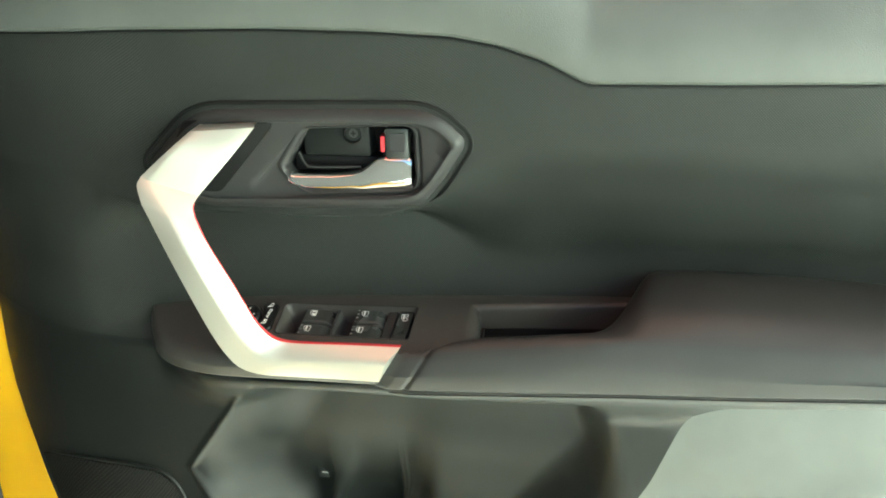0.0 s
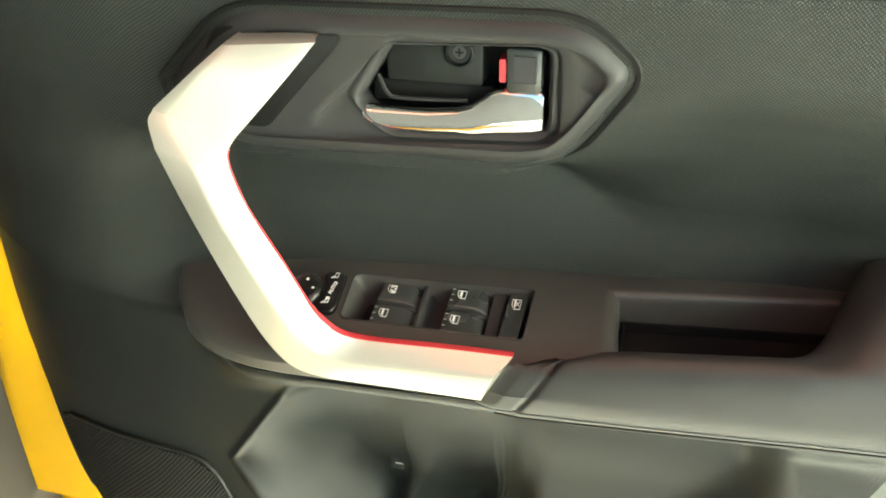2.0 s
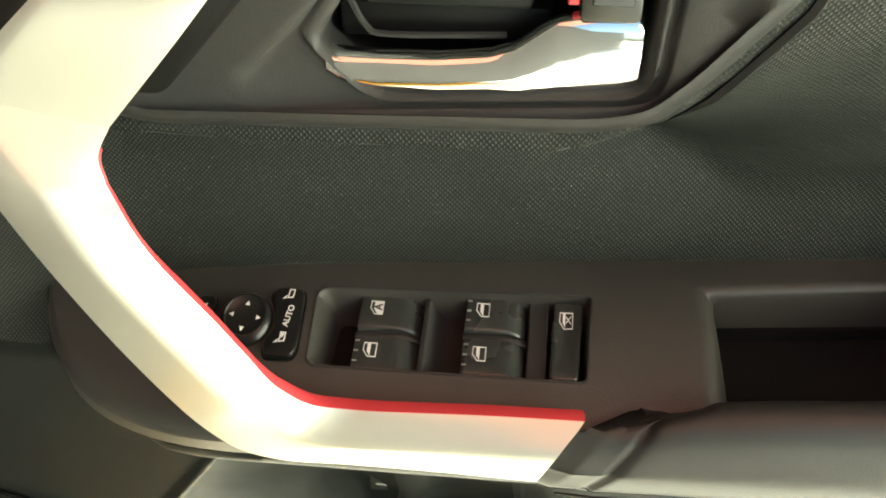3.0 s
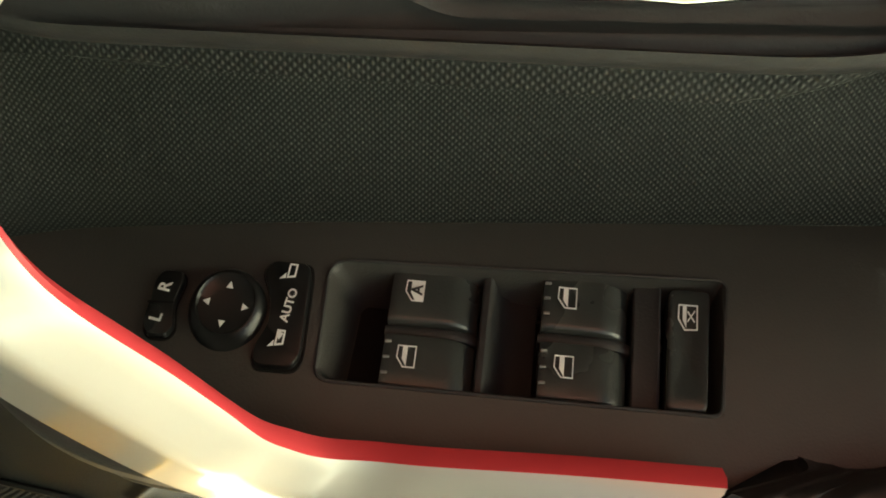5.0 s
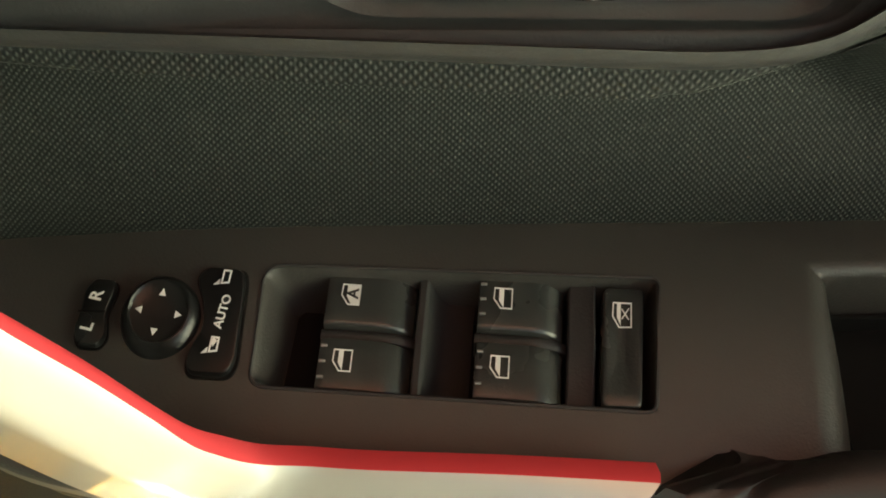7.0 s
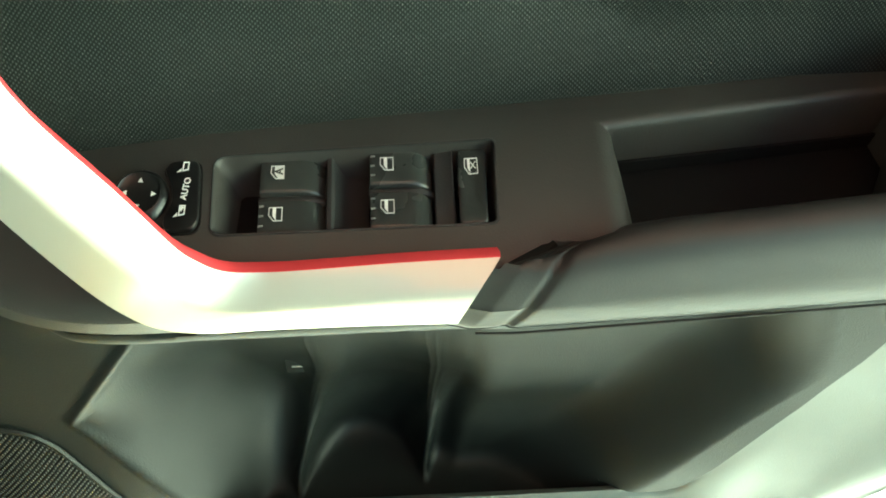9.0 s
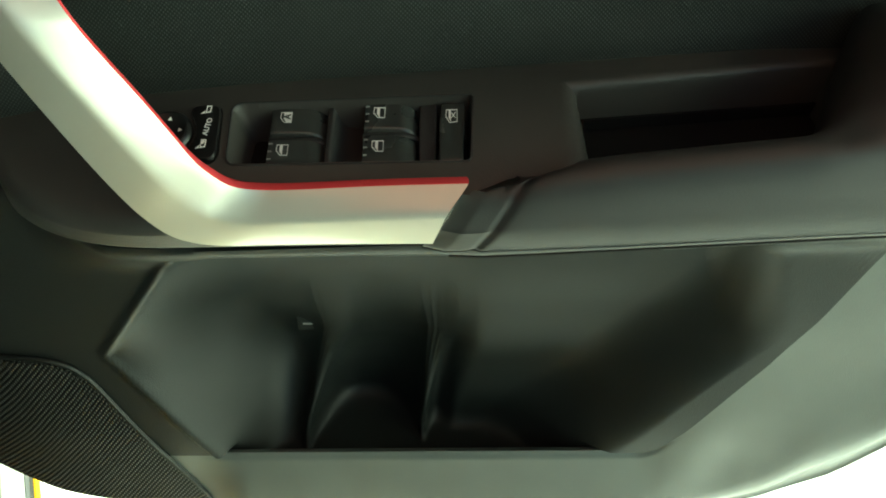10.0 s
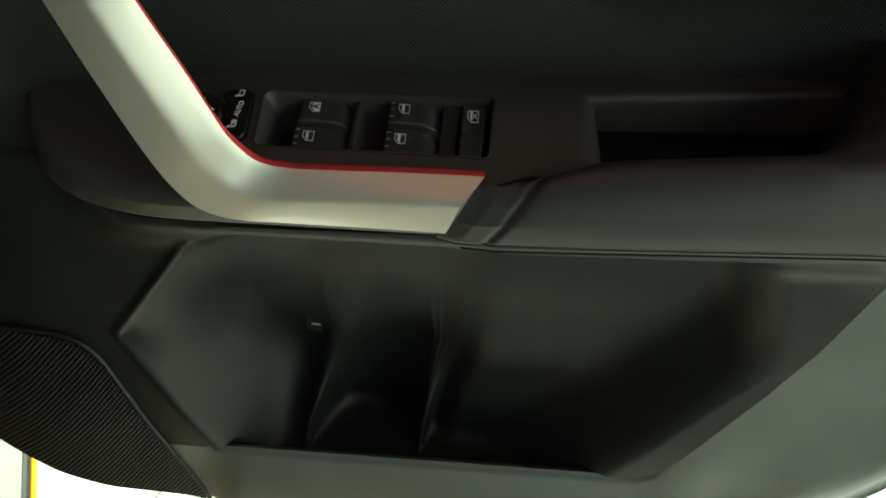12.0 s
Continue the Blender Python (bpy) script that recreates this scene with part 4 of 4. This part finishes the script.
fold_key = button("mirror_fold_switch", [(-0.2012, -0.0815), (-0.1868, -0.0815), (-0.1842, -0.0770), (-0.1852, -0.0480), (-0.1866, -0.0422), (-0.2010, -0.0418), (-0.2040, -0.0465), (-0.1995, -0.0560), (-0.1980, -0.0660), (-0.2025, -0.0760)], 0.003, 0.003, "black mirror folding rocker lettered AUTO")
part("lettering", letters("AUTO", 0.0046, -0.1915, -0.0595, lambda x, y: pad_top(x, y, 0.003), 82), mat_white, fold_key, "white word AUTO", 0)
for sy, folded in ((-0.0462, False), (-0.0718, True)):
    bm = bmesh.new()
    sx = -0.1935
    zt = lambda x, y: pad_top(x, y, 0.003)
    stroke(bm, [(sx - 0.0005, sy - 0.0026), (sx + 0.0022, sy - 0.0022), (sx + 0.0024, sy + 0.0024), (sx - 0.0002, sy + 0.0026)], 0.0006, zt)
    part("symbol", thicken(bm), mat_white, fold_key, "white mirror outline", 0)
    bm = bmesh.new()
    fill(bm, [(sx - 0.0012, sy - 0.0030), (sx - 0.0012, sy - 0.0010), (sx - 0.0034, sy - 0.0034)], zt)
    if folded:
        part("symbol_fill", thicken(bm), mat_white, fold_key, "", 0)
        bm = bmesh.new()
        fill(bm, [(sx + 0.0006, sy - 0.001), (sx + 0.0020, sy + 0.0012), (sx + 0.0006, sy + 0.0022), (sx - 0.0004, sy + 0.0005)], zt, 0.0008)
    part("symbol_fill", thicken(bm), mat_white, fold_key, "", 0)
select_key = button("mirror_select_switch", [(-0.2440, -0.0735), (-0.2360, -0.0738), (-0.2338, -0.0700), (-0.2355, -0.0620), (-0.2335, -0.0530), (-0.2345, -0.0490), (-0.2425, -0.0485), (-0.2452, -0.0530), (-0.2450, -0.0600), (-0.2462, -0.0690)], 0.002, 0.0035, "black left and right mirror selector")
for ch, ly in (("R", -0.0560), ("L", -0.0678)):
    part("lettering", letters(ch, 0.0066, -0.2400 if ch == "R" else -0.2408, ly, lambda x, y: pad_top(x, y, 0.0036), 80), mat_white, select_key, "white letter " + ch, 0)
bm = bmesh.new()
stroke(bm, [(-0.2455, -0.0622), (-0.2350, -0.0620)], 0.0007, lambda x, y: pad_top(x, y, 0.0036), False)
part("groove", thicken(bm, 0.0002), mat_recess, select_key, "", 0)

# ---- speaker grille ----
GRILLE_TOP = [(-0.578, 0.432), (-0.53, 0.455), (-0.47, 0.472), (-0.40, 0.483), (-0.355, 0.483), (-0.333, 0.468), (-0.318, 0.438), (-0.288, 0.366), (-0.266, 0.315), (-0.258, 0.291)]
gxs = spaced([(-0.585, -0.262, 0.006)])


def grille_at(i, j):
    x = gxs[i]
    z1 = smooth_table(GRILLE_TOP, x, 0.006) - 0.003
    z0 = min(smooth_table(BOTTOM, x, 0.008) + 0.012, z1 - 0.002)
    z = z0 + (z1 - z0) * j / 24
    left = lerp_table(LEFT_EDGE, z) + 0.016
    x2 = max(x, left)
    return (x2, trim_y(x2, z) - 0.0022, z)


part("speaker_grille", skirt(grid_mesh(len(gxs), 25, grille_at), 0.004), mat_grille, door, "black perforated speaker grille")
edge_pts = [(x, trim_y(x, z) - 0.0015, z) for x, z in ((p.x, p.y) for p in catmull(GRILLE_TOP[1:], 5))]
part("grille_rim", tube(edge_pts, 0.0022, 6), mat_trim, door)

# ---- painted shell behind the trim ----
SEAL = [(0.2, -0.745), (0.25, -0.732), (0.36, -0.694), (0.474, -0.670), (0.62, -0.655), (0.8, -0.652), (1.1, -0.645)]
shell_rows = []
for s, y in ((-0.5, 0.056), (0.0, 0.054), (0.3, 0.047), (0.75, 0.047), (0.9, 0.052), (1.0, 0.064), (1.08, 0.085), (1.12, 0.15)):
    row = []
    for k in range(29):
        z = 0.25 + 0.84 * k / 28
        p, q = lerp_table(LEFT_EDGE, z), smooth_table(SEAL, z, 0.05)
        row.append((p + (q - p) * s, y, z))
    shell_rows.append(row)
part("hinge_side_flange", loft(shell_rows, closed_ring=False, flip=True), mat_yellow, door, "glossy yellow painted door edge", 40)
bm = bmesh.new()
box(bm, -0.54, 0.78, 0.062, 0.15, 0.300, 1.09, 0.012)
part("outer_shell", bm, mat_yellow, door, "yellow painted door shell")
seal_pts = [(smooth_table(SEAL, z, 0.05), 0.050, z) for z in [0.27 + 0.78 * k / 30 for k in range(31)]]
part("weatherstrip", tube(seal_pts, 0.010, 10), mat_rubber, door, "black rubber door seal")

# ---- the car's sill under the open door ----
sill = empty("car_sill", "yellow car sill with a grey scuff plate below the door", "car body")
along = Vector((0.40, -1.0, 0)).normalized()
side = Vector((along.y, -along.x, 0)) * -1
origin = Vector((-0.495, 0.052, 0.15))


SILL_RUN = (-0.5, 0.0, 0.4, 1.2)


def sill_bar(stops, prof):
    rings = []
    for t in stops:
        rings.append([origin + along * t + Vector((-side.x, -side.y, 0)) * u + Vector((0, 0, h)) for u, h in prof])
    bm = loft(rings, cap_start=True, cap_end=True)
    bmesh.ops.recalc_face_normals(bm, faces=bm.faces)
    return bm


part("rocker_panel", sill_bar(SILL_RUN, [(0.012, 0.0), (0.008, -0.004), (0.008, -0.012), (0.030, -0.040), (0.08, -0.10), (0.12, -0.16), (0.16, -0.16), (0.16, -0.02), (0.016, -0.004)]), mat_yellow, sill, "yellow painted rocker panel")
part("sill_seal", sill_bar(SILL_RUN, [(0.014, -0.01), (0.014, 0.004), (0.016, 0.008), (0.020, 0.008), (0.022, 0.004), (0.022, -0.01)]), mat_rubber, sill)
part("scuff_plate", sill_bar(SILL_RUN, [(0.022, -0.01), (0.022, 0.002), (0.045, 0.006), (0.052, 0.002), (0.052, -0.01)]), mat_scuff, sill, "grey plastic scuff plate")
part("cabin_floor", sill_bar(SILL_RUN, [(0.052, -0.02), (0.052, -0.006), (0.10, -0.03), (0.9, -0.03), (0.9, -0.05), (0.10, -0.05)]), mat_inner_dark, sill, "dark cabin floor lining")

bm = bmesh.new()
box(bm, -0.78, -0.625, 0.12, 0.30, -0.02, 1.05, 0.02)
# unseen fender, added to keep the sun off the ground before the door
part("fender", sill_bar((-1.3, -0.9, -0.5, -0.22), [(0.08, -0.05), (0.07, 0.30), (0.08, 0.62), (0.12, 0.76), (0.21, 0.83), (0.70, 0.86), (0.70, -0.05)]), mat_yellow, sill, "yellow front fender ahead of the hinges, unseen, added to block sun")
part("hinge_pillar", bm, mat_yellow, sill, "yellow pillar that carries the door")

# ---- ground ----
GROUND = -0.15
mat_ground = bpy.data.materials.new("pale_floor_tiles")
mat_ground.use_nodes = True
n, l = mat_ground.node_tree.nodes, mat_ground.node_tree.links
b = n["Principled BSDF"]
tc = n.new("ShaderNodeTexCoord")
nz = n.new("ShaderNodeTexNoise")
nz.inputs["Scale"].default_value = 3.0
nz.inputs["Detail"].default_value = 8.0
l.new(tc.outputs["Object"], nz.inputs["Vector"])
cr = n.new("ShaderNodeValToRGB")
cr.color_ramp.elements[0].position, cr.color_ramp.elements[1].position = 0.35, 0.65
cr.color_ramp.elements[0].color, cr.color_ramp.elements[1].color = (0.73, 0.74, 0.71, 1), (0.80, 0.81, 0.79, 1)
l.new(nz.outputs["Fac"], cr.inputs[0])
# grey specks, thickest round one point near the door, thinning outwards
geo = n.new("ShaderNodeNewGeometry")
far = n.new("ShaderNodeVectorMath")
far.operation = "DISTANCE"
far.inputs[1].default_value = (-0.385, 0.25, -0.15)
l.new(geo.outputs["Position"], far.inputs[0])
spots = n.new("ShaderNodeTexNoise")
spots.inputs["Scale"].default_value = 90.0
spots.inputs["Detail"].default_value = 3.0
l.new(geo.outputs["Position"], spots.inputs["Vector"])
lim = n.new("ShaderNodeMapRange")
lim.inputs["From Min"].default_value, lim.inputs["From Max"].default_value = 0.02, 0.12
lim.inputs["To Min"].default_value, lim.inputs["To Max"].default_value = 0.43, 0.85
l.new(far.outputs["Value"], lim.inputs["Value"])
grey_specks = math_node(n, l, "GREATER_THAN", spots.outputs["Fac"], lim.outputs[0])
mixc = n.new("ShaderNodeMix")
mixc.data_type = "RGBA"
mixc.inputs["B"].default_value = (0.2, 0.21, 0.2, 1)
l.new(grey_specks, mixc.inputs["Factor"])
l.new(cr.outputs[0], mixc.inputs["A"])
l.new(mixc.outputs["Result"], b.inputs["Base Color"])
b.inputs["Roughness"].default_value = 0.4
mat_joint = material("grey_grout", (0.4, 0.4, 0.38), 0.9)
bm = bmesh.new()
bmesh.ops.create_grid(bm, x_segments=2, y_segments=2, size=60, matrix=Matrix.Translation((0, 0, GROUND - 0.004)))
tagged(part("ground", bm, mat_joint, None, "pale grout and ground under the tiles", 0), kind="structure", category="ground")
floor = tagged(new("pavement"), label="pale stone floor tiles, brightly lit", category="pavement", kind="structure")
tile = bmesh.new()
box(tile, -0.5985, 0.5985, -0.5985, 0.5985, -0.008, 0.0, 0.0015, 1)
tile_me = bpy.data.meshes.new("tile")
tile.to_mesh(tile_me)
tile.free()
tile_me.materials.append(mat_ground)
yaw = math.atan2(0.069, 0.021)
turn = Matrix.Rotation(yaw - math.pi / 2, 4, "Z")
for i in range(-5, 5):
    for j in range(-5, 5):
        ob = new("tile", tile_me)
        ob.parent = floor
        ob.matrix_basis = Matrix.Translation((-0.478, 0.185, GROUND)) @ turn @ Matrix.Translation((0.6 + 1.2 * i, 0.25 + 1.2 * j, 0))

# ---- closes the place, unseen: red canopy, walls added to block and bounce light ----
mat_canopy = material("red_canvas", (0.24, 0.08, 0.06), 0.8, vary=0.1)
cn, cl = mat_canopy.node_tree.nodes, mat_canopy.node_tree.links
thru = cn.new("ShaderNodeBsdfTranslucent")
thru.inputs["Color"].default_value = (0.24, 0.10, 0.08, 1)
both = cn.new("ShaderNodeMixShader")
cl.new(cn["Principled BSDF"].outputs[0], both.inputs[1])
cl.new(thru.outputs[0], both.inputs[2])
cl.new(both.outputs[0], cn["Material Output"].inputs["Surface"])
bm = bmesh.new()
bmesh.ops.create_grid(bm, x_segments=30, y_segments=10, size=1, matrix=Matrix.Translation((-1.6, -0.705, 2.35)) @ Matrix.Diagonal((2.4, 0.995, 1, 1)))
for v in bm.verts:
    v.co.z += 0.012 * math.cos(v.co.x * math.pi * 2)
tagged(part("ceiling", bm, mat_canopy, None, "plain red canvas canopy overhead"), kind="structure", category="ceiling")
# unseen dark wall on the cabin side, added to cut light from the left
rings = []
for t in (-0.12, 3.4):
    c = origin + along * t + Vector((-side.x, -side.y, 0)) * 0.16
    rings.append([(c.x, c.y, 0.12), (c.x, c.y, 1.6), (c.x - 0.05, c.y - 0.02, 1.6), (c.x - 0.05, c.y - 0.02, 0.12)])
bm = loft(rings, cap_start=True, cap_end=True)
bmesh.ops.recalc_face_normals(bm, faces=bm.faces)
tagged(part("wall_cabin_block", bm, mat_inner_dark, None, "unseen dark wall beyond the sill, added to block light", 0), kind="structure", category="wall")

# unseen dark wall, added so light enters mainly from the right
bm = bmesh.new()
box(bm, -4.0, -0.5, -2.3, -2.2, -0.15, 2.35)
tagged(part("wall_back_block", bm, mat_inner_dark, None, "unseen dark wall at the back, added to block light", 0), kind="structure", category="wall")
# unseen white wall, added to throw sunlight onto the door from the right
mat_bounce = material("white_bounce_wall", (0.80, 0.80, 0.77), 0.8, grain=0.4, grain_scale=60, vary=0.05)
bm = bmesh.new()
box(bm, 0.0, 0.2, -1.6, 1.6, -0.15, 2.6)
bmesh.ops.transform(bm, matrix=Matrix.Translation((2.7, -1.0, 0)) @ Matrix.Rotation(radians(-25.5), 4, "Z"), verts=bm.verts)
tagged(part("wall_bounce", bm, mat_bounce, None, "unseen white wall beyond the door's free edge, added to bounce sunlight", 0), kind="structure", category="wall")
